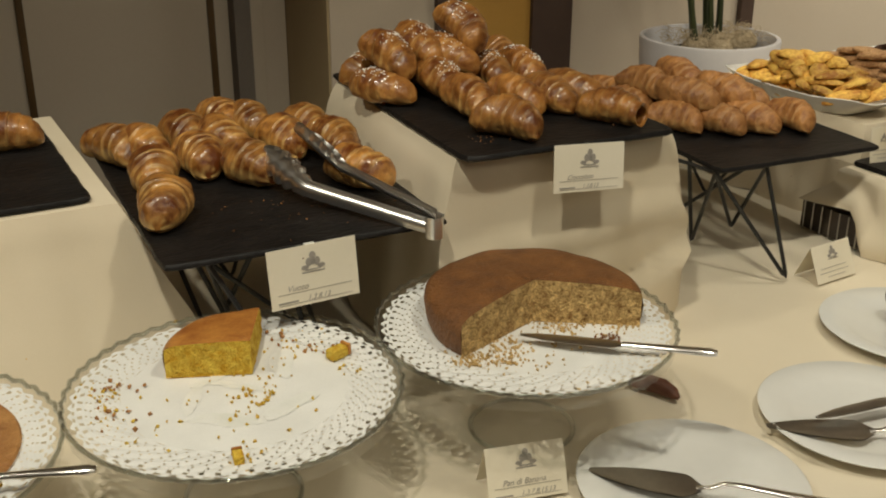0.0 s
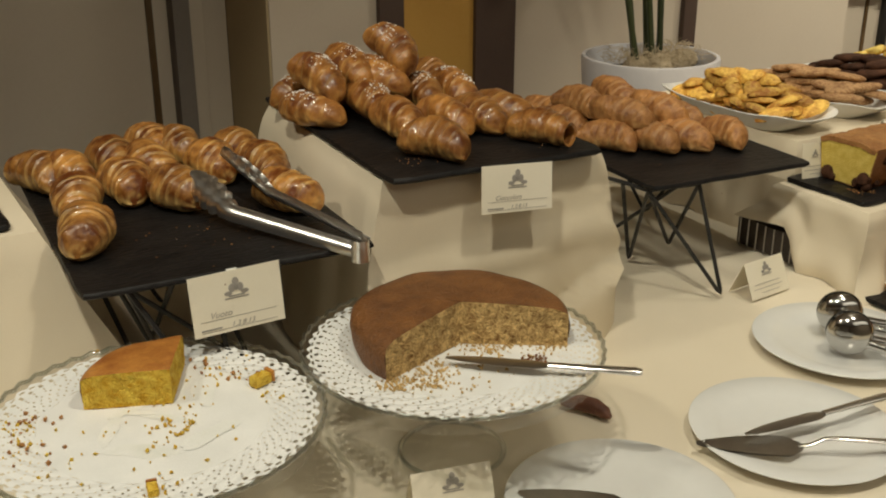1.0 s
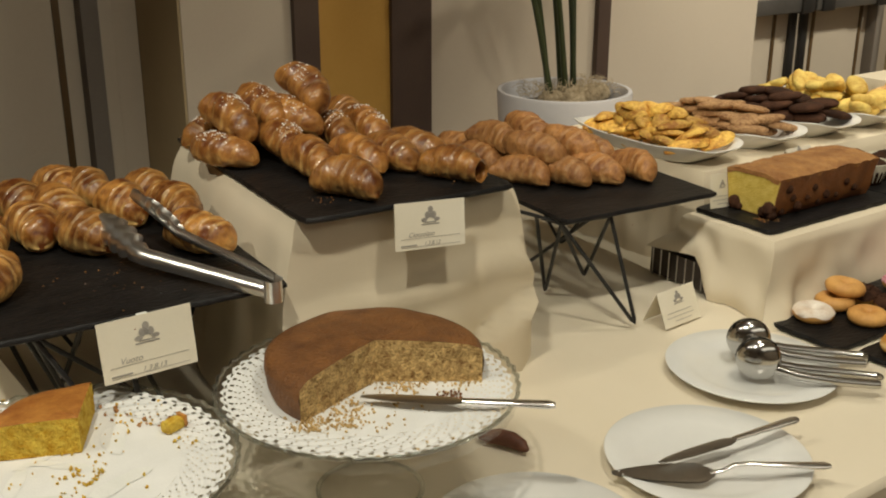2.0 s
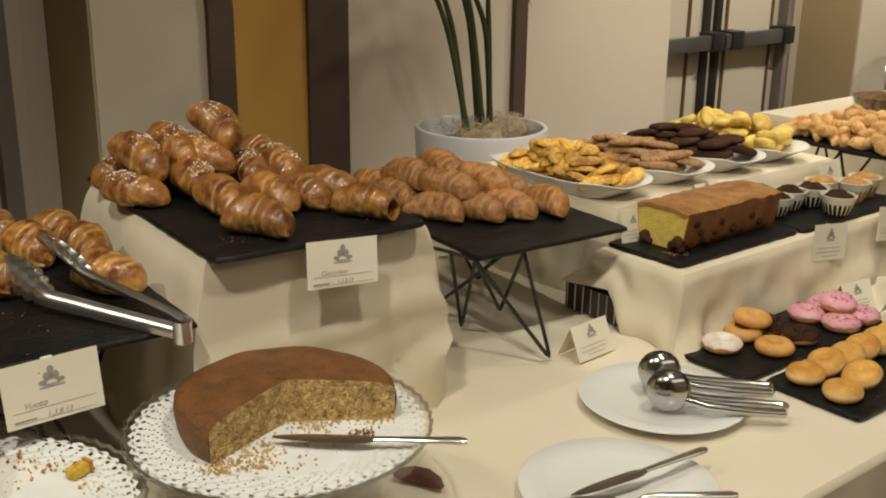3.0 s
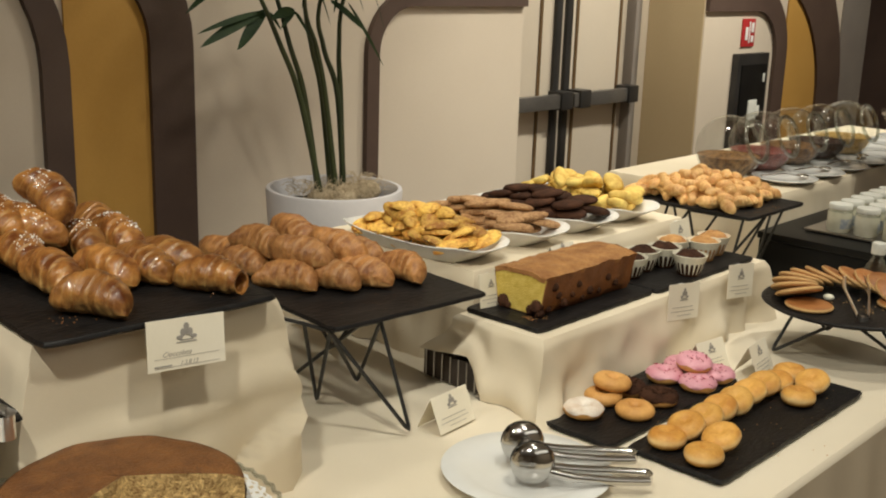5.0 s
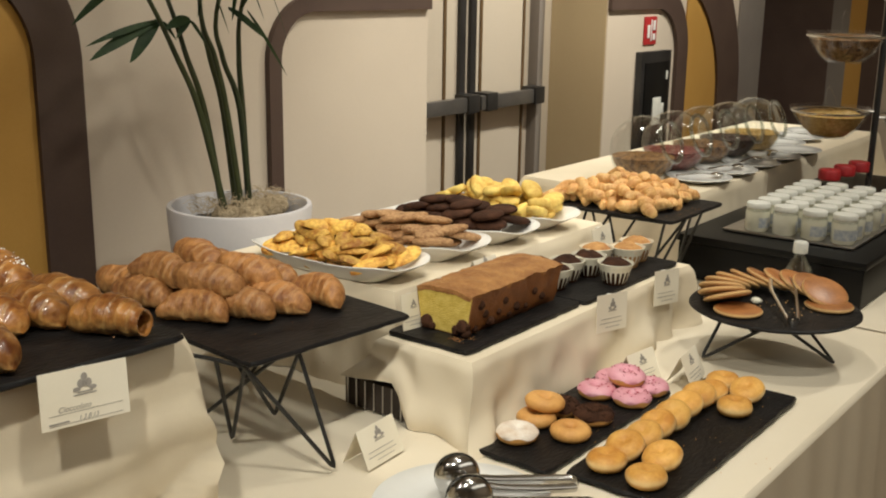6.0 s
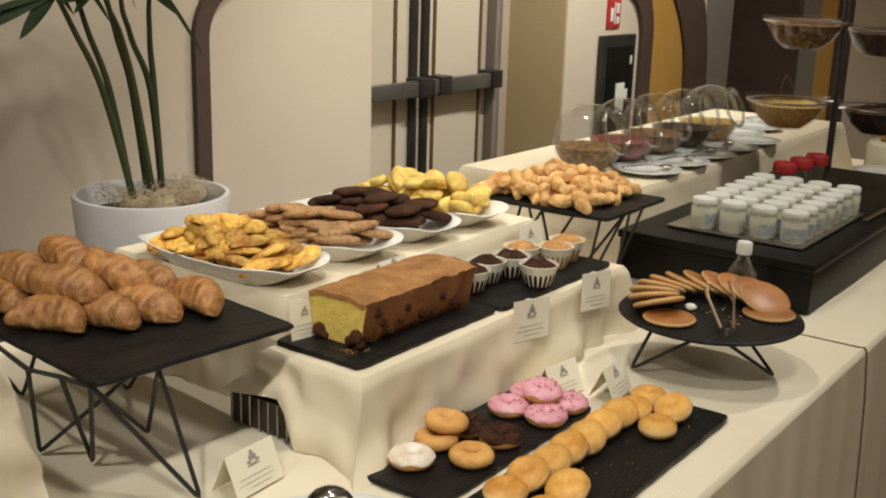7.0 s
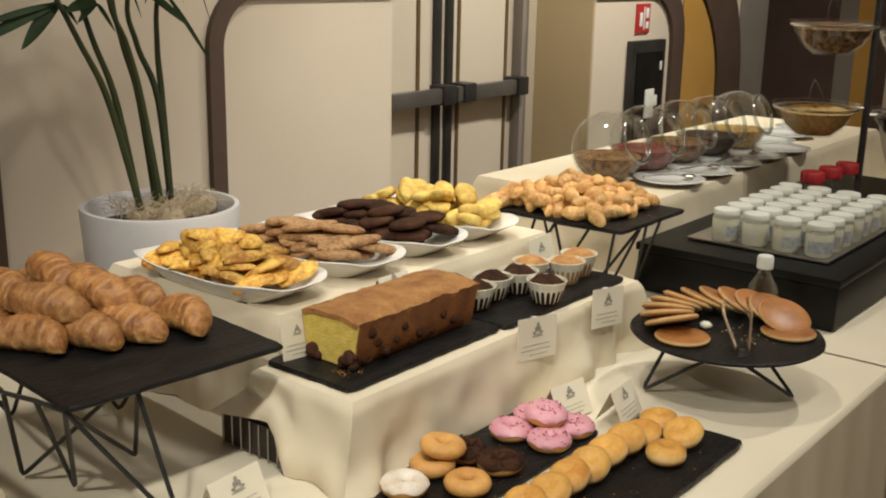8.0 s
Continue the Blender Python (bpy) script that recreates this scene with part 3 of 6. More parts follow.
def slate(x0, x1, y0, y1, z, label, group="slates", thick=0.008, turn=0.0):
    """A split slate board with rough edges, lying on z."""
    cx, cy = (x0 + x1) / 2, (y0 + y1) / 2
    w, d = x1 - x0, y1 - y0
    n = 26
    rim = []
    for (ax, ay), (bx, by) in (((-w / 2, -d / 2), (w / 2, -d / 2)), ((w / 2, -d / 2), (w / 2, d / 2)), ((w / 2, d / 2), (-w / 2, d / 2)), ((-w / 2, d / 2), (-w / 2, -d / 2))):
        for k in range(n):
            u = k / n
            x, y = ax + (bx - ax) * u, ay + (by - ay) * u
            g = 0.0018 * wob((x, y, 0), 45, cx * 10) - (0.003 if k == 0 else 0)
            rim.append((x * (1 + g / w * 2), y * (1 + g / d * 2)))
    s = Shape().grid([[(x * 0.985, y * 0.985, 0) for x, y in rim], [(x, y, thick * 0.35) for x, y in rim], [(x * 0.998, y * 0.998, thick * 0.75) for x, y in rim], [(x * 0.99, y * 0.99, thick) for x, y in rim]], close_v=True)
    s.cap([(x * 0.985, y * 0.985, 0) for x, y in rim][::-1])
    s.cap([(x * 0.99, y * 0.99, thick) for x, y in rim])
    return single("slate_board", s, SLATE, pose(cx, cy, z, 0, 0, turn), label, "slate board", group)


def wire_stand(cx, cy, z1, legs, label, r=0.0032):
    """A stand of bent black rods: legs as (foot, top, top), each from the middle."""
    st = thing("wire_stand", pose(cx, cy, T), label, "display stand", "wire stands")
    h = z1 - T - r
    for (fx, fy), (ax, ay), (bx, by) in legs:
        f = Vector((fx, fy, r))
        p, q = Vector((ax, ay, h)), Vector((bx, by, h))
        u, v = (p - f).normalized() * 0.012, (q - f).normalized() * 0.012
        part("leg", Shape().tube([p, f + u * 3, f + u, f + (u + v) * 0.25, f + v, f + v * 3, q], r, 8), WIRE, st, "bent black rod")
    tops = sorted({t for leg in legs for t in leg[1:]}, key=lambda t: math.atan2(t[1], t[0]))
    part("top_frame", Shape().tube([(x, y, h) for x, y in tops], r, 8, True), WIRE, st, "black rod frame")
    return st


def hairpins():
    """Crossed hairpin legs of the square stands, from the stand's middle."""
    a, b, c, d, e = (-0.165, -0.200), (-0.075, -0.213), (-0.170, -0.147), (-0.115, -0.207), (-0.182, -0.096)
    back_a, back_b, back_c = (0.115, -0.03), (0.05, 0.19), (-0.13, 0.16)
    return [((-0.060, -0.268), a, b), ((0.024, -0.054), a, b), ((-0.084, -0.075), a, c), ((-0.111, 0.008), d, e), ((0.10, 0.095), back_a, back_b), ((-0.02, 0.195), back_b, back_c)]


wire_stand(0.556, 1.272, 0.972, hairpins(), "black wire stand with crossed legs under a slate")
slate(0.3505, 0.6915, 1.040, 1.550, 0.972, "black slate board with croissants on a wire stand", turn=-3)
slate(-0.30, 0.309, 1.245, 1.60, 0.996, "black slate board on a cloth-covered riser")
slate(0.7215, 1.0265, 1.0285, 1.5155, 1.0425, "black slate board with croissants on a draped riser", turn=-4)
wire_stand(1.350, 1.325, 0.937, hairpins(), "black wire stand with crossed legs under a slate")
slate(1.197, 1.507, 1.091, 1.549, 0.937, "black slate board with plain croissants on a wire stand", turn=-5)
slate(1.520, 1.864, 0.995, 1.158, 0.8855, "black slate board under a plum loaf")
slate(1.868, 2.240, 0.988, 1.150, 0.8855, "black slate board with muffins")
slate(1.468, 1.872, 0.812, 0.952, T + 0.0005, "black slate board with ring doughnuts on the cloth")
slate(1.486, 1.984, 0.634, 0.796, T + 0.0005, "long black slate board with soft buns on the cloth")
wire_stand(2.445, 1.20, 0.949, [((-0.03, -0.06), (-0.11, -0.13), (-0.02, -0.14)), ((0.13, -0.05), (0.0, -0.14), (0.06, -0.14)), ((-0.10, -0.04), (-0.02, -0.14), (-0.12, 0.0)), ((0.09, 0.12), (0.11, 0.02), (0.02, 0.13)), ((-0.09, 0.12), (-0.12, 0.0), (0.02, 0.13))], "black wire stand under a slate of pastries")
slate(2.31, 2.578, 1.04, 1.36, 0.949, "black slate board with a heap of small pastries")
wire_stand(2.165, 0.755, 0.857, [((-0.097, 0.095), (-0.075, -0.03), (-0.02, 0.08)), ((0.038, -0.111), (-0.07, -0.035), (0.085, 0.01)), ((0.11, 0.075), (0.085, 0.005), (-0.015, 0.08))], "black three-legged wire stand under a round slate")
rs = Shape().lathe([(0.150, 0), (0.156, 0.003), (0.156, 0.006), (0.152, 0.008)], 64, 0.004, 9)
rs.cap([(0.152 * math.cos(2 * math.pi * k / 64), 0.152 * math.sin(2 * math.pi * k / 64), 0.008) for k in range(64)])
rs.cap([(0.150 * math.cos(2 * math.pi * k / 64), 0.150 * math.sin(2 * math.pi * k / 64), 0) for k in range(64)][::-1])
single("round_slate", rs, SLATE, pose(2.165, 0.755, 0.857), "round black slate with pancakes on a wire stand", "slate board")

# ---- croissants ----


def croissant_mesh(length, radius, bend, seed, name, mat, cut=False):
    """Rolled dough: overlapping wraps that grow smaller toward blunt ends, their edges slanting round the roll."""
    rows, layers = [], []
    n, m = 110, 26
    edges = [0.20, 0.46, 0.72, 1.0]
    for i in range(n + 1):
        u = i / n
        row, lay = [], []
        for k in range(m):
            a = 2 * math.pi * k / m
            ca, sa = math.cos(a), math.sin(a)
            uu = u + 0.040 * math.sin(a + seed) * (1 - abs(2 * u - 1) ** 3) + 0.016 * wob((u * 4, ca, sa), 1.5, seed)
            t = min(1.0, abs(uu - 0.5) * 2)
            k0 = 0
            while k0 < len(edges) - 1 and t > edges[k0]:
                k0 += 1
            lo = edges[k0 - 1] if k0 else -edges[0]
            f = min(1.0, max(0.0, (t - lo) / (edges[k0] - lo)))
            base = (1 - 0.40 * t ** 1.8) * math.sqrt(max(0.0, 1 - max(0.0, (t - 0.72) / 0.28) ** 2.4 * 0.96))
            lift = (0.02 + 0.055 * f if f < 0.95 else 0.075 * (1 - f) / 0.05) if k0 < len(edges) - 1 else 0.015
            env = base * (1 + lift + 0.03 * wob((k0 * 3 + (uu > 0.5), 0.5, 0.5), 1.0, seed))
            if cut and u > 0.5:
                env = max(env, 0.70)
            r = radius * max(env, 0.05) * (1 + 0.13 * wob((u * 4, ca, sa), 1.2, seed) + 0.05 * wob((u * 13, ca * 2, sa * 2), 1.0, seed + 2) + 0.012 * wob((u * 44, ca * 2, sa * 2), 1.0, seed))
            y = bend * (1 - (2 * u - 1) ** 2) + r * ca
            z = radius * 0.84 * (0.40 + 0.60 * env) + r * sa * (1.0 if sa > 0 else 0.84)
            row.append(((u - 0.5) * length, y, max(z, 0.0)))
            edge = 0.9 * max(0.0, 1 - abs(f - 0.93) / 0.07) + 0.9 * max(0.0, 1 - f / 0.20) * (k0 > 0)
            under = max(0.0, 0.25 - sa * 1.1)
            lay.append((0.55 * edge + under) * (0.55 + 0.9 * wob((u * 7, ca, sa), 1.6, seed)))
        rows.append(row)
        layers.append([min(1, max(0, q)) for q in lay])
    s = Shape().grid(rows, close_v=True, layers=layers)
    s.cap(rows[0][::-1])
    if not cut:
        s.cap(rows[-1])
    else:
        inner = [[(p[0] - 0.001 - 0.012 * j, p[1] * 0.84 ** (j + 1), 0.006 + (p[2] - 0.006) * 0.80 ** (j + 1) + 0.002) for p in rows[-1]] for j in range(3)]
        s.grid([rows[-1]] + inner, close_v=True)
        s.cap(inner[-1])
    return s.data(name, mat, 42)


SHORT = [croissant_mesh(0.094 + 0.005 * k, 0.0305 - 0.0006 * k, 0.012 - 0.008 * k, 1.3 * k, "croissant", CROISSANT) for k in range(4)]
LONG = [croissant_mesh(0.101 + 0.006 * k, 0.0268 - 0.0006 * k, 0.014 - 0.009 * k, 5 + 1.7 * k, "croissant", SUGARED_CRUST) for k in range(4)]
PALE = [croissant_mesh(0.114 + 0.006 * k, 0.0262, 0.018 - 0.014 * k, 9 + 1.1 * k, "croissant", PALE_CROISSANT) for k in range(3)]
HOLLOW = croissant_mesh(0.096, 0.0245, 0.004, 3.3, "croissant", SUGARED_CRUST, True)


def sugar_bits(parent, count):
    """Grains that lie on the upper side of the croissant's own surface."""
    s = Shape()
    me = parent.data
    long = max(v.co.x for v in me.vertices)
    high = [v for v in me.vertices if abs(v.co.x) < 0.62 * long and v.normal.z > 0.55]
    spots = [random.choice(high).co for _ in range(7)]
    for _ in range(count):
        near = random.choice(spots)
        v = min(random.sample(high, 12), key=lambda w: (w.co - near).length)
        p = v.co + Vector((rnd(-0.0022, 0.0022), rnd(-0.0022, 0.0022), 0.0002))
        q = rnd(0.0007, 0.0016)
        s.add([p + Vector(d) * q for d in ((1, 0, 0), (-1, 0, 0), (0, 1, 0), (0, -1, 0), (0, 0, 1), (0, 0, -1))], [(0, 2, 4), (2, 1, 4), (1, 3, 4), (3, 0, 4), (2, 0, 5), (1, 2, 5), (3, 1, 5), (0, 3, 5)])
    part("sugar_topping", s, SUGAR, parent, "white pearl sugar grains")


def croissant(mesh, x, y, z, yaw, label, group, tilt=0.0, lean=0.0):
    ob = new("croissant", mesh)
    ob.matrix_basis = pose(x, y, z, lean, tilt, yaw)
    return tagged(ob, label, "croissant", group)


ZA, ZB, ZC = 0.980, 1.0505, 0.945
for k, (x, y, z, yaw, tilt) in enumerate([(0.368, 1.185, 0, -103, 0), (0.392, 1.300, 0.003, -98, 4), (0.414, 1.425, 0, -72, 0), (0.372, 1.440, 0, 113, 0), (0.460, 1.340, 0, -84, 0), (0.474, 1.447, 0.004, -80, 6), (0.520, 1.285, 0, -78, 0), (0.527, 1.400, 0.006, -86, 6),
                                           (0.540, 1.500, 0, -80, 0), (0.592, 1.370, 0.002, -78, 3), (0.585, 1.478, 0, -84, 0), (0.643, 1.205, 0, -70, 0), (0.640, 1.312, 0.004, -78, 5), (0.645, 1.415, 0, -80, 0)]):
    croissant(SHORT[k % 4], x, y, ZA + z, yaw, "golden brown glazed croissant on black slate", "croissants on the slate by the tongs", tilt)
for k, (x, y, z, yaw, tilt, sug) in enumerate([(0.790, 1.092, 0, -66, 0, 0), (0.800, 1.205, 0.004, -84, 6, 0), (0.812, 1.305, 0.010, -86, 8, 1), (0.738, 1.335, 0, -72, 0, 1), (0.758, 1.450, 0, -152, 0, 1), (0.868, 1.195, 0, -78, 0, 0), (0.921, 1.190, 0, -86, 2, 0), (0.975, 1.205, 0, -84, 0, 0),
                                               (0.893, 1.320, 0.004, -88, 0, 1), (0.954, 1.318, 0.006, -88, 6, 1), (0.830, 1.420, 0, -84, 0, 0), (0.905, 1.440, 0, -90, 0, 0), (0.975, 1.430, 0, -96, 0, 0),
                                               (0.748, 1.352, 0.042, -74, 16, 1), (0.813, 1.372, 0.048, -82, 18, 1), (0.853, 1.350, 0.036, -80, 10, 1), (0.862, 1.352, 0.072, -80, 26, 1)]):
    c = croissant(LONG[k % 4], x, y, ZB + z, yaw, "glazed croissant with white sugar grains" if sug else "glazed croissant with darker chocolate folds", "croissants on the draped riser", tilt)
    if sug:
        sugar_bits(c, 75)
croissant(HOLLOW, 0.950, 1.088, ZB, -66, "broken croissant with a hollow open end", "croissants on the draped riser")
for k, (x, y, z, yaw, tilt) in enumerate([(1.240, 1.300, 0, -66, 0), (1.306, 1.268, 0, -80, 0), (1.370, 1.254, 0, -86, 0), (1.420, 1.226, 0, -90, 0), (1.245, 1.425, 0, -80, 0), (1.312, 1.392, 0, -84, 0), (1.384, 1.358, 0, -88, 0), (1.440, 1.345, 0, -92, 0), (1.274, 1.500, 0, -84, 0), (1.350, 1.490, 0, -84, 0), (1.43, 1.46, 0, -90, 0),
                                           (1.288, 1.318, 0.034, -74, 3), (1.262, 1.412, 0.034, -86, 4), (1.360, 1.430, 0.036, -98, 8), (1.366, 1.314, 0.034, -86, 4)]):
    croissant(PALE[k % 3], x, y, ZC + z, yaw, "plain matte brown croissant heaped on black slate", "plain croissants on the wire stand", tilt)
croissant(LONG[1], 0.245, 1.50, 1.005, 160, "dark glazed croissant on black slate", "croissants on the corner riser")

# ---- glass cake stands and cakes ----


def cake_stand(x, y, z, r, label):
    """Pressed glass plate with a scalloped rim on a hollow glass foot, and a paper doily on it."""
    st = thing("cake_stand", pose(x, y, T), label, "cake stand", "glass cake stands")
    h = z - T
    p = Shape().lathe([(0.0005, h - 0.010), (r * 0.9, h - 0.010), (r * 0.985, h - 0.016), (r, h - 0.014), (r * 1.012, h + 0.003), (r * 1.005, h + 0.005), (r * 0.99, h + 0.001)], 144, 0.006, 48)
    part("plate", p, GLASS, st, "clear pressed glass plate", 60)
    f = Shape().lathe([(0.062, 0.004), (0.062, 0.006), (0.05, 0.012), (0.030, 0.022), (0.023, 0.05), (0.024, h - 0.03), (0.034, h - 0.0105)], 48)
    part("rim", Shape().tube([(r * 1.008 * (1 + 0.006 * math.cos(48 * u)) * math.cos(u), r * 1.008 * (1 + 0.006 * math.cos(48 * u)) * math.sin(u), h + 0.0035 + 0.0012 * math.cos(48 * u)) for u in (2 * math.pi * k / 192 for k in range(192))], 0.0024, 6, True), GLASS_RIM, st, "beaded glass rim", 70)
    part("foot_ring", Shape().tube([(0.0605 * math.cos(2 * math.pi * k / 48), 0.0605 * math.sin(2 * math.pi * k / 48), 0.0035) for k in range(48)], 0.0028, 6, True), GLASS_RIM, st, "thick ring of the glass foot", 70)
    part("foot", f, GLASS, st, "hollow clear glass foot", 60)
    return st


def doily(x, y, z, r, label, stains=False):
    """Lace paper: a round sheet whose outer ring is cut through with small holes."""
    d = thing("paper_doily", pose(x, y, z), label, "doily", "paper doilies")
    s = Shape()
    n = 390
    inner = r * 0.70
    core = [(inner * math.cos(2 * math.pi * k / n), inner * math.sin(2 * math.pi * k / n), 0.0) for k in range(n)]
    s.cap(core)
    rings = 21
    rows = []
    for j in range(rings + 1):
        q = inner + (r - inner) * j / rings
        sc = 0.0 if j < rings else 0.012
        rows.append([(q * (1 + sc * math.cos(52 * 2 * math.pi * k / n)) * math.cos(2 * math.pi * k / n), q * (1 + sc * math.cos(52 * 2 * math.pi * k / n)) * math.sin(2 * math.pi * k / n), 0.0030 * (j / rings) ** 2 + 0.0006 * math.sin(k * 0.4 + j)) for k in range(n)])
    faces = []
    for j in range(rings):
        for k in range(n):
            hole = (j in (2, 6, 10, 14) and k % 6 == (j % 4)) or (j in (4, 8, 12) and k % 6 == 3 + j % 3) or (j in (16, 17) and k % 6 in (1, 2)) or (j == 19 and k % 6 in (3, 4, 5))
            if not hole:
                faces.append((j * n + k, j * n + (k + 1) % n, (j + 1) * n + (k + 1) % n, (j + 1) * n + k))
    s.add([p for row in rows for p in row], faces)
    part("lace_sheet", s, PAPER, d, "white paper with cut lace rim", 60)
    if stains:
        for cx, cy, a, b, t in ((-0.045, 0.0, 0.030, 0.008, 60), (-0.02, 0.03, 0.022, 0.006, 20), (0.06, 0.03, 0.03, 0.012, 75), (-0.03, -0.05, 0.032, 0.012, -35), (0.035, -0.055, 0.035, 0.012, 20), (0.01, 0.0, 0.03, 0.006, -40), (-0.01, 0.02, 0.02, 0.004, -30)):
            ring = []
            for k in range(28):
                u = 2 * math.pi * k / 28
                g = 1 + 0.35 * wob((math.cos(u), math.sin(u), cx * 40), 1.6, t)
                ring.append(Matrix.Rotation(radians(t), 3, "Z") @ Vector((a * g * math.cos(u), b * g * math.sin(u), 0)) + Vector((cx, cy, 0.0003 + 0.00008 * (t % 7))))
            part("grease_mark", Shape().cap([tuple(p) for p in ring]), GREASE, d, "translucent grease mark")
    return d


def crumbs(x, y, z, spots, mat, label, lo=0.001, hi=0.0025):
    s = Shape()
    for px, py, spread, count in spots:
        for _ in range(count):
            q = rnd(lo, hi)
            c = Vector((px + random.gauss(0, spread), py + random.gauss(0, spread), q * 0.5))
            m = Euler((rnd(0, 6), rnd(0, 6), rnd(0, 6))).to_matrix()
            s.add([c + m @ (Vector(d) * q * rnd(0.6, 1.3)) for d in ((1, 0, 0), (-1, 0, 0), (0, 1, 0), (0, -1, 0), (0, 0, 0.7), (0, 0, -0.7))], [(0, 2, 4), (2, 1, 4), (1, 3, 4), (3, 0, 4), (2, 0, 5), (1, 2, 5), (3, 1, 5), (0, 3, 5)])
    return single("crumbs", s, mat, pose(x, y, z), label, "crumbs", kind="stuff", sharp=20)


S1, S2, S0 = (0.370, 0.921), (0.700, 0.894), (0.035, 0.955)
cake_stand(*S1, 0.890, 0.167, "clear glass cake stand with a nearly empty doily")
doily(*S1, 0.8878, 0.161, "white lace paper doily with grease marks and crumbs", True)
cake_stand(*S2, 0.897, 0.167, "clear glass cake stand holding a cut banana cake")
doily(*S2, 0.8948, 0.161, "white lace paper doily under a banana cake")
cake_stand(*S0, 0.885, 0.167, "clear glass cake stand with a brown cake board")
doily(*S0, 0.8828, 0.161, "white lace paper doily under a brown board")
bd = Shape().lathe([(0.130, 0), (0.132, 0.002), (0.130, 0.004)], 64)
bd.cap([(0.130 * math.cos(2 * math.pi * k / 64), 0.130 * math.sin(2 * math.pi * k / 64), 0.004) for k in range(64)])
single("cake_board", bd, LOAF_CRUST, pose(*S0, 0.8838), "brown sauce-smeared cake board on a doily", "cake board")


def cut_cake(name, x, y, z, r, h, a0, a1, label, crust, crumb, dome=0.006, steps=56, tip=0.0):
    """A round cake from angle a0 to a1 (degrees), its cut faces rough; tip: where the cuts meet, as part of the radius."""
    ck = thing(name, pose(x, y, z), label, "cake")
    angs = [radians(a0 + (a1 - a0) * k / steps) for k in range(steps + 1)]
    prof = [(r * 0.95, 0.0), (r * 0.985, h * 0.25), (r, h * 0.6), (r * 0.985, h * 0.88), (r * 0.93, h * 0.99)] + [(r * q, h + dome * (1 - q * q)) for q in (0.8, 0.6, 0.4, 0.2, 0.0)]
    mid = radians((a0 + a1) / 2)
    ox, oy = tip * r * math.cos(mid), tip * r * math.sin(mid)

    def at(q, zz, a):
        g = 1 + 0.015 * wob((math.cos(a) * 2, math.sin(a) * 2, zz * 30), 1.5, x)
        return (ox * (1 - q / r) + q * g * math.cos(a), oy * (1 - q / r) + q * g * math.sin(a), zz + 0.002 * wob((q * 40, a * 3, 1), 1, y) * (zz > h * 0.9))

    part("crust", Shape().grid([[at(q, zz, a) for q, zz in prof] for a in angs]), crust, ck, "browned cake crust", 60)
    for a in (angs[0], angs[-1]):
        rows = []
        for i in range(25):
            q = r * 0.985 * i / 24
            top = h + dome * (1 - (q / r) ** 2) - (h * 0.12 * max(0, (q / r - 0.88) / 0.12) if q > r * 0.88 else 0)
            row = []
            for j in range(11):
                p = Vector(at(q, 0, a))
                s = Vector((-math.sin(a), math.cos(a), 0)) * (0.0036 * wob((q * 260, j * 1.1, a), 1.0, 3) if 0 < j < 10 and 0 < i < 24 else 0)
                row.append((p.x + s.x, p.y + s.y, top * j / 10))
            rows.append(row)
        part("cut_face", Shape().grid(rows), crumb, ck, "porous cut crumb", 80)
    rows = [[(at(q, 0, a)[0], at(q, 0, a)[1], 0.0) for q in (0.0, r * 0.5, r * 0.95)] for a in angs]
    part("base", Shape().grid(rows), crust, ck)
    return ck


cut_cake("banana_cake", S2[0] + 0.012, S2[1] + 0.004, 0.8955, 0.123, 0.043, -34, 199, "round brown banana cake with a third cut away", CRUST, CRUMB, 0.008)
crumbs(S2[0], S2[1], 0.8955, [(-0.095, -0.045, 0.010, 130), (-0.065, -0.06, 0.012, 90), (-0.045, -0.03, 0.014, 90), (0.03, -0.015, 0.016, 110), (0.055, -0.025, 0.014, 90), (0.09, -0.055, 0.010, 60), (0.0, -0.08, 0.03, 40)], PALE_CRUMB, "pale cake crumbs scattered on the doily", 0.0007, 0.0026)
crumbs(S2[0] + 0.055, S2[1] - 0.075, 0.8955, [(0, 0, 0.006, 30), (0.012, 0.004, 0.004, 12)], CRUST, "dark crust crumbs beside the knife", 0.001, 0.003)
cut_cake("cake_slice", 0.395, 0.943, 0.8886, 0.090, 0.036, 64, 158, "leftover wedge of yellow sponge cake with brown crust", GOLD_CRUST, YELLOW_CRUMB, 0.003, 24)
for x, y, a, s in ((0.487, 0.935, 20, 1.0), (0.33, 0.795, 80, 0.7)):
    b = thing("cake_piece", pose(x, y, 0.8886, 0, 0, a), "small broken piece of yellow cake", "cake piece", "cake pieces")
    part("crumb", Shape().box(-0.011 * s, 0.011 * s, -0.007 * s, 0.007 * s, 0, 0.012 * s, 0.003 * s), YELLOW_CRUMB, b)
    part("crust", Shape().box(0.011 * s, 0.015 * s, -0.007 * s, 0.007 * s, 0.0005, 0.0135 * s, 0.0015 * s), GOLD_CRUST, b)
crumbs(S1[0], S1[1], 0.8886, [(-0.115, 0.055, 0.012, 18), (-0.125, 0.02, 0.010, 18), (-0.10, -0.03, 0.02, 12), (0.02, -0.02, 0.012, 26), (0.0, -0.035, 0.010, 20), (-0.03, -0.125, 0.012, 20), (0.10, 0.06, 0.016, 16), (0.04, 0.03, 0.02, 16), (0.0, 0.03, 0.07, 30), (0.117, -0.02, 0.008, 8), (-0.01, -0.08, 0.02, 8)], YELLOW_CRUMB, "yellow cake crumbs scattered on the doily", 0.001, 0.003)
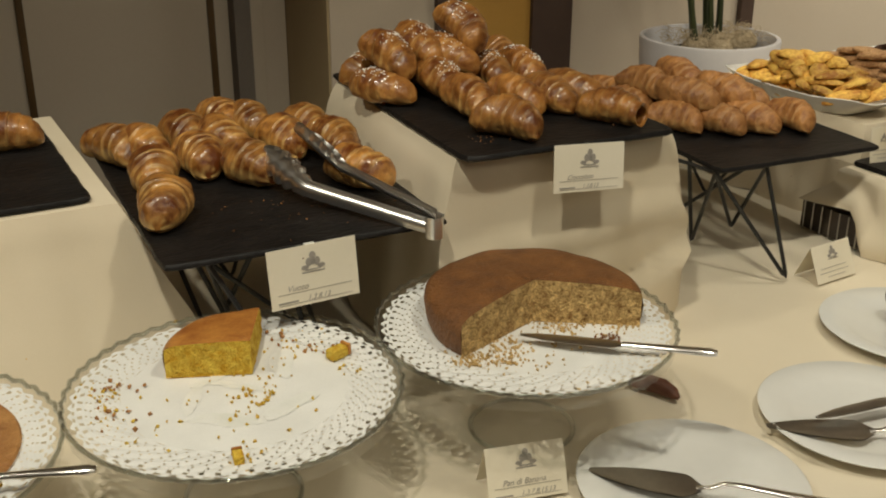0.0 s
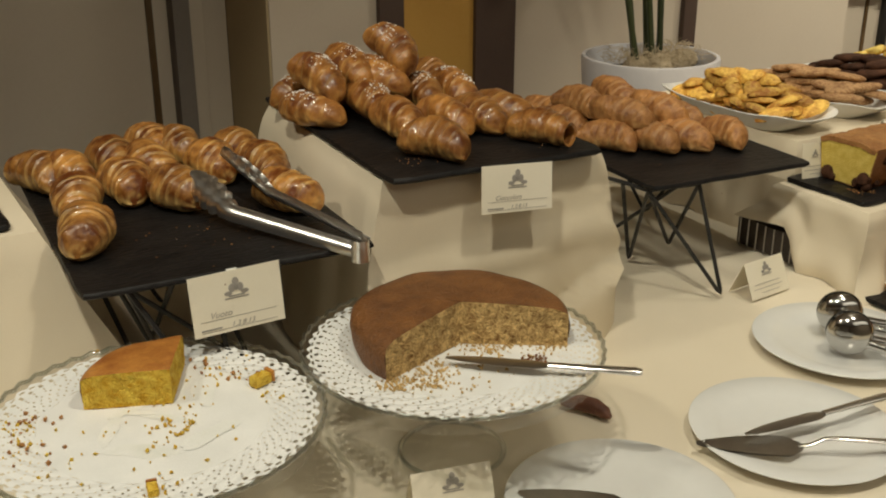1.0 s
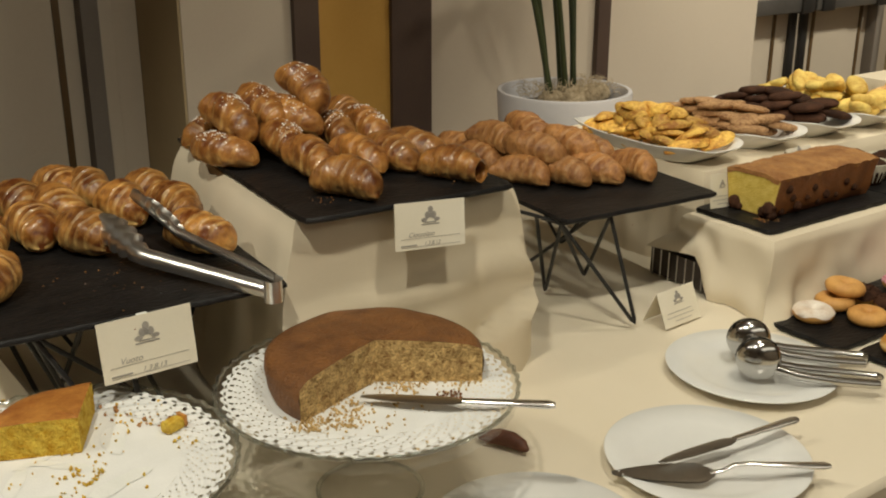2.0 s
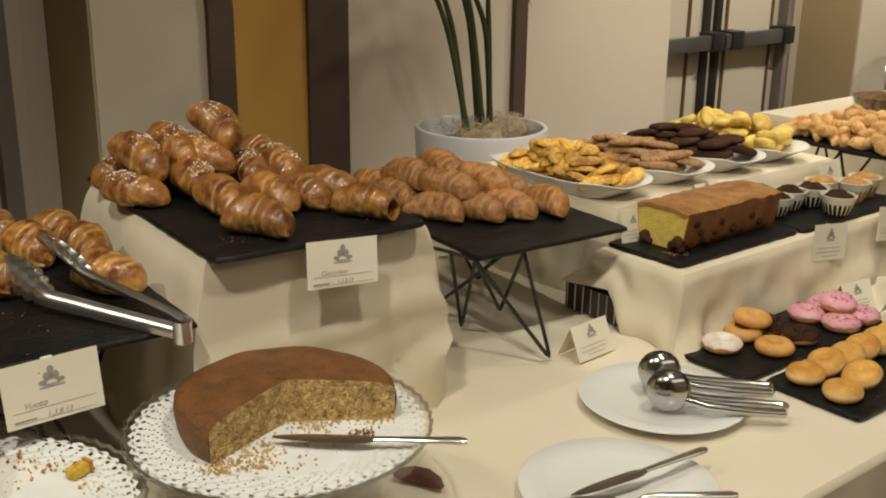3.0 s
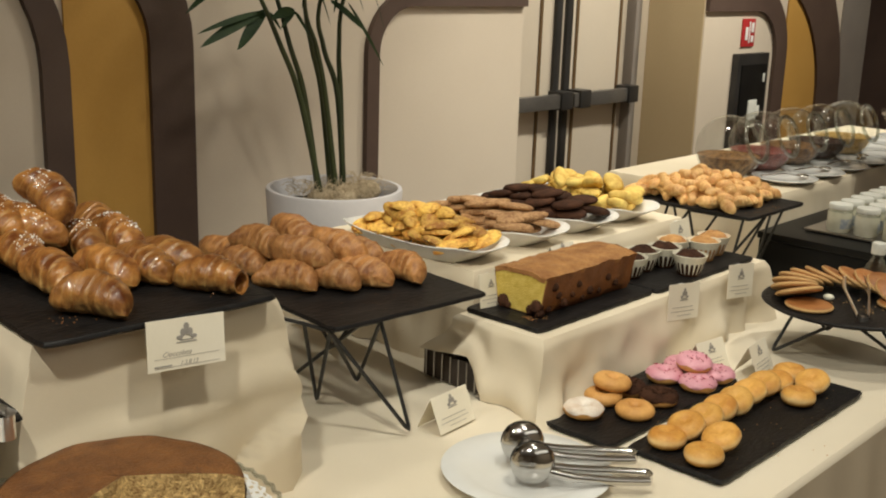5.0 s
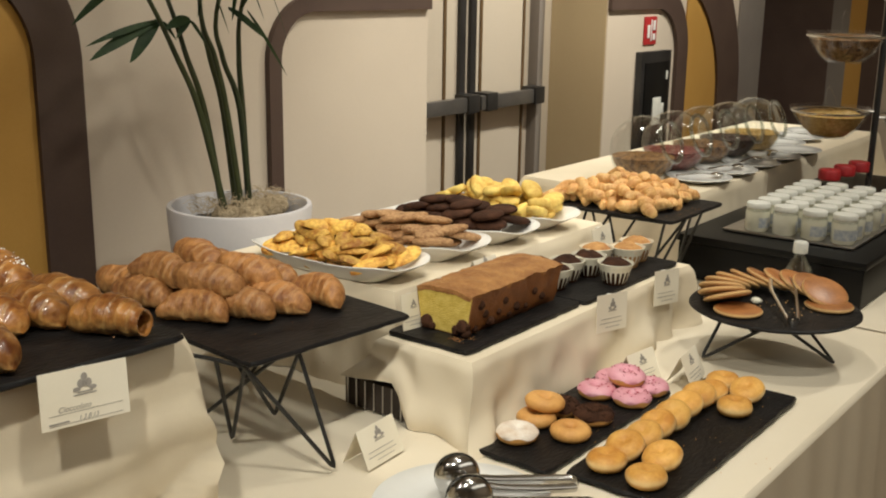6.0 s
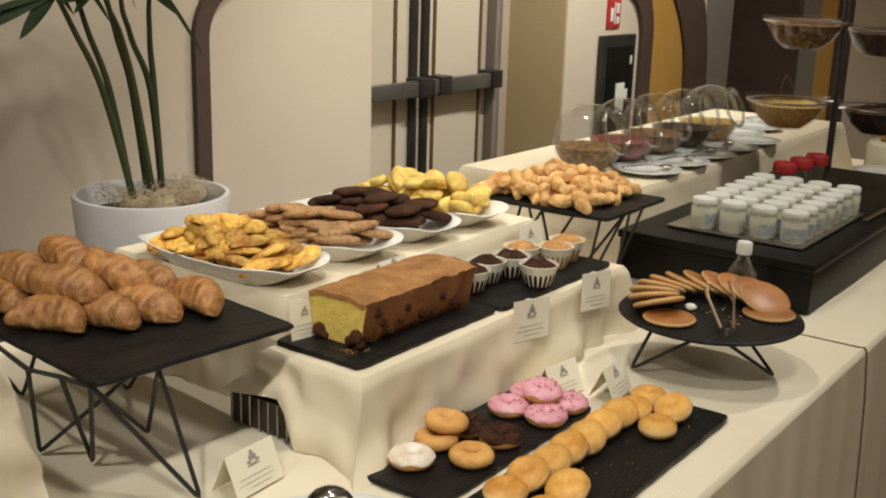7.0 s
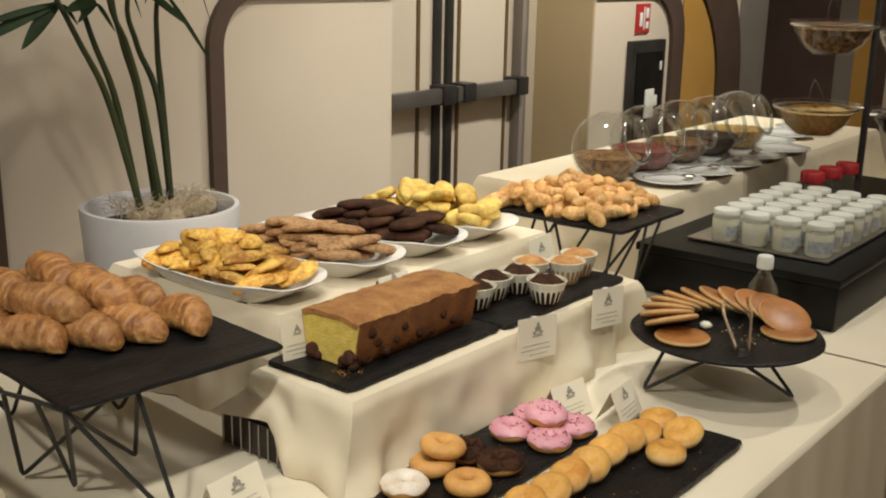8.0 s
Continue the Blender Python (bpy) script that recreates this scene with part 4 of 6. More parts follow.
crumbs(S1[0], S1[1], 0.8886, [(-0.115, 0.06, 0.010, 10), (-0.12, 0.01, 0.012, 8), (0.105, 0.045, 0.010, 8), (0.07, 0.08, 0.012, 6), (-0.08, 0.0, 0.03, 6)], LOAF_CRUST, "brown crust crumbs scattered on the doily", 0.0015, 0.004)
wg = cut_cake("cake_slice", 0.075, 1.035, 0.8880, 0.09, 0.045, 200, 270, "dark corner wedge of sponge cake", GOLD_CRUST, YELLOW_CRUMB, 0.003, 20)
crumbs(S0[0], S0[1], 0.8880, [(0.06, -0.05, 0.03, 24), (0.09, 0.02, 0.02, 12)], YELLOW_CRUMB, "yellow crumbs on the brown cake board", 0.001, 0.003)

# ---- cutlery ----


def table_knife(m, label):
    k = thing("table_knife", m, label, "knife")
    b = Shape()
    rows = []
    for i in range(15):
        u = i / 14
        x = -0.11 + 0.11 * u
        w = 0.0095 * (1 - (1 - u) ** 5 * 0.75) * (1 if u < 0.9 else 1 - (u - 0.9) * 5)
        rows.append([(x, -w, 0.0), (x, 0, 0.0012), (x, w, 0.0), (x, 0, -0.0008)])
    b.grid(rows, close_v=True)
    b.cap(rows[0][::-1])
    b.cap(rows[-1])
    part("blade", b, BRUSHED, k, "dull steel blade")
    h = Shape().tube([(0, 0, 0.001), (0.012, 0, 0.001), (0.05, 0, 0.0015), (0.092, 0, 0.0015), (0.099, 0, 0.0015)], [0.0042, 0.0046, 0.0055, 0.0068, 0.0045], 12, flat=0.62)
    part("handle", h, STEEL, k, "polished steel handle")
    return k


def cake_server(m, label):
    c = thing("cake_server", m, label, "cake server", "cake servers")
    rows = []
    for i in range(19):
        u = i / 18
        x = -0.12 + 0.12 * u
        w = 0.0005 + 0.021 * math.sin(math.pi * min(1, u * 0.62 + 0.02)) ** 0.8 * (1 if u < 0.86 else 1 - (u - 0.86) * 5.6)
        rows.append([(x, w * q, 0.0015 * (abs(q)) + (0.0015 if abs(q) < 0.6 else 0)) for q in (-1, -0.6, 0, 0.6, 1)])
    s = Shape().grid(rows)
    s.grid([[(p[0], p[1], p[2] - 0.0016) for p in r] for r in rows])
    part("blade", s, BRUSHED, c, "broad brushed steel blade", 60)
    part("handle", Shape().tube([(-0.006, 0, 0.001), (0.008, 0, 0.004), (0.022, 0, 0.012), (0.04, 0, 0.013), (0.085, 0, 0.011), (0.125, 0, 0.010), (0.132, 0, 0.010)], [0.0032, 0.003, 0.0032, 0.004, 0.0055, 0.007, 0.004], 12, flat=0.55), STEEL, c, "slim polished handle")
    return c


def toward(x0, y0, z0, x1, y1, z1, lift=0.0):
    """A pose at the first point with its x axis to the second."""
    d = Vector((x1 - x0, y1 - y0, z1 - z0))
    yaw = math.degrees(math.atan2(d.y, d.x))
    pitch = -math.degrees(math.atan2(d.z, math.hypot(d.x, d.y)))
    return pose(x0, y0, z0 + lift, 0, pitch, yaw)


table_knife(toward(0.752, 0.786, 0.9065, 0.822, 0.722, 0.9075), "steel table knife lying across the cake stand")
table_knife(toward(0.12, 0.858, 0.900, 0.205, 0.822, 0.902), "steel table knife on the corner cake stand")


def plate(x, y, r, label, z=T):
    s = Shape().lathe([(0.0005, 0.0), (r * 0.55, 0.0), (r * 0.58, 0.002), (r * 0.66, 0.005), (r * 0.99, 0.0125), (r, 0.014), (r * 0.985, 0.0152), (r * 0.70, 0.0085), (r * 0.62, 0.0055), (0.0005, 0.005)], 72)
    return single("plate", s, PORCELAIN, pose(x, y, z), label, "plate", "white plates", sharp=60)


plate(0.792, 0.702, 0.123, "white porcelain plate with a cake server")
plate(1.068, 0.713, 0.124, "white porcelain plate with a server and a knife")
plate(1.312, 0.847, 0.122, "white porcelain plate with two steel tongs")
cake_server(toward(0.786, 0.680, 0.777, 0.86, 0.595, 0.781), "steel cake server resting on a white plate")
cake_server(toward(1.036, 0.672, 0.777, 1.15, 0.585, 0.781), "steel cake server resting on a white plate")
table_knife(toward(1.100, 0.700, 0.788, 1.196, 0.683, 0.792), "steel table knife lying over a cake server")

pst = Shape().tube([(-0.033, 0, 0.007), (-0.024, 0.003, 0.009), (-0.008, 0.006, 0.011), (0.010, 0.005, 0.011), (0.026, 0.0, 0.009), (0.034, -0.004, 0.007)], [0.003, 0.008, 0.0105, 0.0105, 0.008, 0.003], 14)
single("chocolate_biscuit", pst, pbr("cocoa_biscuit", (0.10, 0.035, 0.02), (0.19, 0.075, 0.04), 0.6, 40, 250, 0.6, 0.0015), pose(0.888, 0.884, T - 0.001, 0, 0, -60), "small brown cocoa biscuit lying on the cloth", "biscuit")


def scoop_tongs(m, label):
    """Tongs with round cupped ends and a U-shaped spring."""
    t = thing("pastry_tongs", m, label, "tongs", "round-ended tongs")
    for s in (-1, 1):
        cup = Shape()
        rows = []
        for i in range(9):
            a = math.pi / 2 * i / 8
            rows.append([(-0.125 + 0.037 * math.sin(a) * math.cos(2 * math.pi * k / 24), s * (0.004 + 0.022 * math.cos(a)), 0.036 + 0.037 * math.sin(a) * math.sin(2 * math.pi * k / 24)) for k in range(24)])
        cup.grid(rows, close_v=True)
        part("cup", cup, CUP_STEEL, t, "round cupped steel end", 70)
        arm = Shape().tube([(-0.100, s * 0.010, 0.024), (-0.06, s * 0.016, 0.016), (0.0, s * 0.018, 0.012), (0.055, s * 0.016, 0.010), (0.066, s * 0.015, 0.010)], 0.0075, 10, flat=1.0)
        part("arm", arm, CUP_STEEL, t, "narrow steel arm")
    bend = [(0.062 + 0.012 * math.sin(a), 0.016 * math.cos(a), 0.010) for a in (math.pi * k / 8 for k in range(9))]
    rows = [[(p[0], p[1], p[2] - 0.008), (p[0], p[1], p[2] + 0.008)] for p in bend]
    s = Shape().grid(rows)
    s.grid([[(p[0] - 0.0012 * 1, p[1] * 0.93, p[2]) for p in r] for r in rows])
    part("spring", s, STEEL, t, "bent steel spring", 70)
    return t


scoop_tongs(toward(1.359, 0.741, T + 0.013, 1.401, 0.698, T + 0.014) @ Matrix.Scale(0.84, 4), "polished steel tongs with round cupped ends on a plate")
scoop_tongs(toward(1.397, 0.790, T + 0.015, 1.442, 0.745, T + 0.016) @ Matrix.Scale(0.84, 4), "polished steel tongs with round cupped ends on a plate")



def bar_tongs(m, length, gap, label, wide=0.0145, teeth=True):
    """Flat spring tongs: two strip arms with scalloped ends, joined by a bend."""
    t = thing("serving_tongs", m, label, "tongs")
    for s in (-1, 1):
        rows, rows2 = [], []
        for i in range(41):
            u = i / 40
            x = -length * u
            y = s * (0.010 + gap * min(1, u * 1.5) - 0.012 * max(0, u - 0.66))
            w = wide * (0.55 + 0.75 * max(0, min(1, (u - 0.55) / 0.2))) * (1 if u < 0.93 else 1 - (u - 0.93) * 6)
            dent = 0.0035 * max(0, math.sin(u * 95)) if teeth and u > 0.70 else 0.0
            curl = s * 0.55 * w
            rows.append([(x, y - curl, -w + dent), (x, y, -w * 0.5), (x, y + curl * 0.3, 0), (x, y, w * 0.5), (x, y - curl, w - dent)])
            rows2.append([(p[0], p[1] + s * 0.0011, p[2]) for p in rows[-1]])
        sh = Shape().grid(rows).grid(rows2)
        part("arm", sh, TONG_STEEL, t, "scalloped polished steel arm", 70)
    bend = [(0.012 * math.sin(a), 0.010 * math.cos(a)) for a in (math.pi * k / 10 for k in range(11))]
    sh = Shape().grid([[(p[0], p[1], -wide * 0.95), (p[0], p[1], wide * 0.95)] for p in bend]).grid([[(p[0] * 0.88, p[1] * 0.88, -wide * 0.95), (p[0] * 0.88, p[1] * 0.88, wide * 0.95)] for p in bend])
    part("spring", sh, STEEL, t, "bent steel spring", 70)
    return t


def open_tongs(label):
    """Wide-open spring tongs: two channel-shaped arms, each ending in a broad scalloped head, joined by a round spring band."""
    base = Vector((0.640, 1.008, 0.990))
    t = thing("serving_tongs", Matrix.Translation(base), label, "tongs")
    for way, spin in ((Vector((-0.098, 0.150, 0.020)), 1), (Vector((-0.046, 0.156, 0.026)), -1)):
        head = Vector((-0.112, 0.254, 0.040)) if spin > 0 else Vector((-0.068, 0.246, 0.056))
        start = Vector((-0.004, 0.0, 0.002)) if spin > 0 else Vector((0.010, 0.004, 0.002))
        rows, under = [], []
        for i in range(57):
            u = i / 56
            p = start.lerp(way, u / 0.6) if u < 0.6 else way.lerp(head, (u - 0.6) / 0.4)
            along = ((way - start) if u < 0.6 else (head - way)).normalized()
            flat = along.cross(Vector((0, 0, 1))).normalized()
            rise = flat.cross(along)
            lean = radians(38 if spin > 0 else 142)
            across, up = rise * math.sin(lean) + flat * math.cos(lean), rise * math.cos(lean) - flat * math.sin(lean)
            w = 0.0095 + 0.0015 * u / 0.6 if u < 0.6 else 0.011 + 0.0095 * min(1, (u - 0.6) / 0.16)
            if u > 0.92:
                w *= 1 - ((u - 0.92) / 0.08) ** 2 * 0.55
            tooth = 0.005 * max(0.0, math.sin((u - 0.66) * 74)) if 0.66 < u < 0.97 else 0.0
            depth = 0.55 * w
            row = [p + across * (w - tooth) * q - up * (depth * q * q + (0.004 if abs(q) == 1 else 0)) for q in (-1, -0.8, -0.4, 0, 0.4, 0.8, 1)]
            rows.append([tuple(q) for q in row])
            under.append([tuple(q - up * 0.0011) for q in row])
        part("arm", Shape().grid(rows).grid(under), TONG_STEEL, t, "channelled steel arm with a scalloped head", 50)
    band_rows = []
    for k in range(13):
        a = math.pi * k / 12
        c = Vector((0.003 + 0.011 * math.cos(a), -0.012 * math.sin(a) - 0.002, 0.0))
        band_rows.append([(c.x, c.y, -0.016), (c.x, c.y, 0.010)])
    part("spring", Shape().grid(band_rows).grid([[(0.003 + (p[0] - 0.003) * 0.88, p[1] * 0.88, p[2]) for p in r] for r in band_rows]), TONG_STEEL, t, "round bent spring band", 70)
    return t


open_tongs("polished steel serving tongs leaning over croissants")
bar_tongs(toward(2.070, 0.686, 0.874, 2.070 - 0.214, 0.686 - 0.112, 0.874 - 0.024), 0.215, 0.014, "slim steel tongs standing on the pancakes slate", 0.007, False)

# ---- cards ----


def crest(parent, x, z, s, m):
    """The plain shape of a printed emblem, with bars below for its small lettering."""
    def at(sh):
        return sh.moved(m)
    sh = Shape()
    for dx, dz, rx, rz in ((0, 0.0095, 0.0034, 0.0040), (-0.0042, 0.0030, 0.0034, 0.0044), (0.0042, 0.0030, 0.0034, 0.0044), (0, 0.0030, 0.0024, 0.0034), (-0.0085, -0.0022, 0.0040, 0.0022), (0.0085, -0.0022, 0.0040, 0.0022)):
        sh.cap([(x + 1.5 * s * (dx + rx * math.cos(u)), -0.0013, z + 1.5 * s * (dz - 0.002 + rz * math.sin(u))) for u in (2 * math.pi * k / 14 for k in range(14))])
    part("emblem", at(sh), INK, parent, "grey printed emblem")
    for dz, w in ((-0.011, 0.012), (-0.0145, 0.018)):
        part("print_bar", at(Shape().box(x - w * s, x + w * s, -0.0011, -0.0005, z + s * (dz - 0.0009), z + s * (dz + 0.0009))), INK, parent, "grey bar of small print")


def writing(parent, text, x, z, size, m):
    cu = bpy.data.curves.new("writing", "FONT")
    cu.body, cu.size, cu.shear, cu.fill_mode = text, size, 0.35, "BOTH"
    cu.materials.append(INK)
    ob = new("writing", cu)
    ob.parent = parent
    ob.matrix_basis = m @ pose(x, -0.0010, z, 90, 0, 0)
    tagged(ob, "grey handwritten words")


def card_face(parent, w, h, words, m):
    crest(parent, 0, h * 0.74, w / 0.14, m)
    if words:
        writing(parent, words[0], -w * 0.32, h * 0.29, h * 0.15, m)
        writing(parent, words[1], -w * 0.10, h * 0.08, h * 0.13, m)
        part("print_bar", Shape().box(-w * 0.42, -w * 0.2, -0.0011, -0.0005, h * 0.09, h * 0.115).moved(m), INK, parent)
        for z in (0.25, 0.06):
            part("rule", Shape().box(-w * 0.42, w * 0.42, -0.0010, -0.0006, h * z, h * z + 0.0004).moved(m), INK, parent)
    else:
        for z, a, b in ((0.36, -0.36, 0.30), (0.24, -0.40, 0.34), (0.12, -0.2, 0.25)):
            part("print_bar", Shape().box(w * a, w * b, -0.0011, -0.0005, h * z, h * z + h * 0.012).moved(m), INK, parent)


def hanging_card(x, y, z, w, h, yaw, lean, roll, label, words=None):
    """A flat card that hangs from an edge; z is its top."""
    m = pose(x, y, z, lean, roll, yaw)
    c = thing("name_card", m, label, "name card", "buffet cards")
    d = Matrix.Translation((0, 0, -h))
    part("sheet", Shape().box(-w / 2, w / 2, -0.0005, 0.0004, -h, 0.004), CARD, c)
    part("clip", Shape().box(-0.006, 0.006, 0.0004, 0.010, -0.002, 0.003, 0.0008), LID, c, "small white clip")
    card_face(c, w, h, words, d)
    return c


def tent_card(x, y, z, w, h, yaw, label, words=None, slope=24):
    """A folded card standing like a tent; x, y is the middle of its front foot."""
    c = thing("tent_card", pose(x, y, z, 0, 0, yaw), label, "name card", "buffet cards")
    f = pose(0, 0, 0.0004, -slope, 0, 0)
    part("front_leaf", Shape().box(-w / 2, w / 2, -0.0004, 0.0004, 0, h).moved(f), CARD, c)
    top = f @ Vector((0, 0, h))
    b = Matrix.Translation((0, 2 * top.y, 0.0004)) @ pose(0, 0, 0, slope, 0, 0)
    part("back_leaf", Shape().box(-w / 2, w / 2, -0.0004, 0.0004, 0, h).moved(b), CARD, c)
    card_face(c, w, h, words, f)
    return c


hanging_card(0.496, 1.020, 0.984, 0.104, 0.066, -3, -4, -2, "cream card with handwriting hanging from a slate", ("Vuoto", "1.3.8.13"))
hanging_card(0.872, 1.022, 1.046, 0.100, 0.056, -6, -8, 3, "cream card with handwriting hanging from a slate", ("Cioccolato", "1.3.8.13"))
tent_card(0.632, 0.772, T, 0.088, 0.058, -13, "cream tent card with handwriting before the banana cake", ("Pan di Banana", "1.3.7.8.15.13"))
tent_card(1.366, 1.026, T, 0.088, 0.058, 4, "cream tent card with unreadable writing by the riser")
hanging_card(1.915, 0.962, 0.900, 0.100, 0.064, -4, -5, 6, "small cream card hanging on the muffin riser")
hanging_card(2.130, 0.960, 0.900, 0.094, 0.064, -4, -5, 6, "small cream card hanging on the muffin riser")
tent_card(1.905, 0.876, T, 0.078, 0.055, -8, "cream tent card behind the pink doughnuts")
tent_card(1.945, 0.800, T + 0.008, 0.078, 0.055, 6, "cream tent card beside the soft buns")
hanging_card(2.175, 1.136, 0.952, 0.075, 0.060, 0, -12, -3, "small cream card leaning on a cookie dish riser")
hanging_card(1.560, 1.138, 0.948, 0.06, 0.055, 0, -10, 4, "small cream card hanging from the cookie riser")
tent_card(1.79, 1.150, 0.941, 0.07, 0.022, 0, "low white tent card between cookie dishes")

# ---- loaf, muffins, doughnuts, buns ----
loaf = thing("plum_loaf", pose(1.572, 1.030, 0.8945), "cut yellow plum loaf with a brown crust", "loaf cake")
LW, LL, LH = 0.104, 0.268, 0.068
rows = []
for i in range(31):
    u = i / 30
    x = LL * u
    ring = []
    prof = [(0.10, 0.0), (0.04, 0.2), (0.0, 0.55), (-0.03, 0.86), (-0.05, 0.97), (0.02, 1.02), (0.2, 1.05), (0.4, 1.10), (0.55, 1.08), (0.75, 1.06), (0.95, 1.02), (1.04, 0.97), (1.02, 0.86), (1.0, 0.55), (0.96, 0.2), (0.90, 0.0)]
    for q, h in prof:
        g = 0.004 * wob((x * 26, q * 2.2, h * 2), 1.0, 2) + 0.0018 * wob((x * 90, q * 9, h * 7), 1.0, 5)
        ring.append((x + (0.006 * (h - 0.5) if i == 30 else 0), LW * q + g, max(0.0, LH * h * (1 + 0.03 * wob((x * 14, q * 3, 0), 1, 8)) + (g * 1.2 if h > 0.9 else 0))))
    rows.append(ring)
side_rows = [r[11:] + r[:5] for r in rows]
s = Shape().grid(side_rows)
s.cap(rows[-1])
part("side_crust", s, LOAF_SIDE, loaf, "smooth dark brown baked side", 70)
lid_rows = []
for i in range(61):
    u = i / 60
    x = -0.002 + (LL + 0.006) * u
    line = []
    for j in range(25):
        q = -0.035 + 1.07 * j / 24
        rim = max(0.0, abs(q - 0.5) / 0.575 - 0.86) / 0.14
        h = 0.985 + 0.10 * (1 - (2 * q - 1) ** 2) ** 0.7 if abs(2 * q - 1) < 1 else 0.985
        g = 0.0030 * wob((x * 30, q * 4, 0), 1.0, 2) + 0.0024 * abs(wob((x * 70, q * 9, 0), 1.0, 5)) + 0.0012 * wob((x * 190, q * 24, 0), 1.0, 7)
        edge_wave = 0.0060 * wob((x * 45, q, 3), 1.0, 4) if j in (0, 24) else 0.0
        line.append((x, LW * q + edge_wave, LH * h - 0.008 * rim ** 2 + g + 0.0025 * (rim > 0.5)))
    lid_rows.append(line)
low_rows = [[(p[0], LW * 0.5 + (p[1] - LW * 0.5) * 0.95, p[2] - 0.007 - 0.004 * abs(wob((p[0] * 60, p[1] * 30, 0), 1.0, 6))) for p in r] for r in lid_rows]
s = Shape().grid(lid_rows)
s.grid([lid_rows[0], low_rows[0]]).grid([lid_rows[-1], low_rows[-1]]).grid([[r[0] for r in lid_rows], [r[0] for r in low_rows]]).grid([[r[-1] for r in lid_rows], [r[-1] for r in low_rows]])
part("top_crust", s, LOAF_CRUST, loaf, "cracked tan top crust overhanging the sides", 50)
part("cut_face", Shape().cap([(p[0] - 0.0008, p[1] * 0.97 + 0.0015, p[2] * 0.96 + 0.0015) for p in rows[0]][::-1]), LOAF_CRUMB, loaf, "bright yellow cut crumb")
part("crust_rim", Shape().cap(rows[0][::-1]), LOAF_CRUST, loaf)


def blob(c, r, seed=0.0, squash=1.0, rough=0.25):
    rows = []
    for i in range(6):
        a = math.pi * (i + 0.001) / 5.002
        rows.append([(c[0] + r * math.sin(a) * math.cos(b) * (1 + rough * wob((i, k, 0), 0.9, seed)), c[1] + r * math.sin(a) * math.sin(b) * (1 + rough * wob((i, k, 3), 0.9, seed)), c[2] + r * squash * math.cos(a)) for k, b in enumerate(2 * math.pi * k / 9 for k in range(9))])
    return rows


for k, (x, y, z, r) in enumerate([(-0.001, 0.020, 0.012, 0.012), (-0.001, 0.092, 0.016, 0.013), (-0.001, 0.080, 0.008, 0.010), (-0.001, 0.098, 0.006, 0.009), (-0.001, 0.030, 0.006, 0.007)]):
    part("berry", Shape().grid(blob((x, LW - y, z), r, k), close_v=True), CHOCOLATE, loaf, "dark baked berry")
for k, (x, z) in enumerate([(0.02, 0.010), (0.045, 0.030), (0.06, 0.014), (0.085, 0.024), (0.10, 0.040), (0.135, 0.022), (0.165, 0.016), (0.19, 0.036), (0.03, 0.048), (0.115, 0.012), (0.215, 0.022)]):
    part("berry", Shape().grid(blob((x, 0.004 * (1 - z / 0.07), z), 0.0052 + 0.0016 * (k % 3), k), close_v=True), CHOCOLATE, loaf)
crumbs(1.555, 1.045, 0.8938, [(0, 0, 0.008, 26), (0.02, -0.012, 0.01, 14)], LOAF_CRUST, "brown loaf crumbs on slate", 0.0008, 0.002)


def muffin(x, y, label, top):
    m = thing("muffin", pose(x, y, 0.8938), label, "muffin", "muffins")
    side = Shape().lathe([(0.0205, 0.0), (0.0214, 0.0008), (0.0262, 0.018), (0.0308, 0.034)], 40)
    side.cap([(0.0205 * math.cos(2 * math.pi * k / 40), 0.0205 * math.sin(2 * math.pi * k / 40), 0.0) for k in range(40)][::-1])
    part("baked_side", side, top, m, "cake showing through thin paper", 60)
    n = 76
    rows = []
    for z, r in ((0.0265, 0.0292), (0.034, 0.0318), (0.0415, 0.0344), (0.0420, 0.0336), (0.036, 0.0318)):
        rows.append([(r * (1 + (0.012 if k % 4 < 2 else -0.006)) * math.cos(2 * math.pi * k / n), r * (1 + (0.012 if k % 4 < 2 else -0.006)) * math.sin(2 * math.pi * k / n), z) for k in range(n)])
    cup = Shape().grid(rows, close_v=True)
    for k in range(19):
        a, w = 2 * math.pi * (4 * k + 0.5) / n, 0.085
        low = 0.004 + 0.006 * abs(wob((k * 0.7, x * 5, y), 1.0, 3))
        cup.grid([[(r * math.cos(a + d), r * math.sin(a + d), z) for d in (-w * q, 0, w * q)] for r, z, q in ((0.0299, 0.0272, 1.0), (0.0278, 0.0195, 0.62), (0.0221 + 0.25 * (low - 0.002), low, 0.30))])
    part("paper_cup", cup, CUP_PAPER, m, "pleated cream paper cup", 20)
    rows = []
    for i in range(9):
        q = i / 8
        r = 0.0318 * (1 - q * 0.98)
        rows.append([(r * math.cos(2 * math.pi * k / 24), r * math.sin(2 * math.pi * k / 24), 0.034 + 0.016 * (1 - (1 - q) ** 2.4) + 0.0035 * wob((r * 60 * math.cos(k * 0.26), r * 60 * math.sin(k * 0.26), x * 10), 1.6, y)) for k in range(24)])
    s = Shape().grid(rows, close_v=True)
    part("crown", s, top, m, "risen muffin top", 70)
    return m


for x, y in ((1.904, 1.079), (1.966, 1.090), (2.026, 1.078), (2.010, 1.010)):
    muffin(x, y, "dark chocolate muffin in a pleated paper cup", CHOCOLATE)
for x, y in ((2.092, 1.098), (2.136, 1.052), (2.194, 1.062)):
    muffin(x, y, "pale golden muffin in a pleated paper cup", MUFFIN)


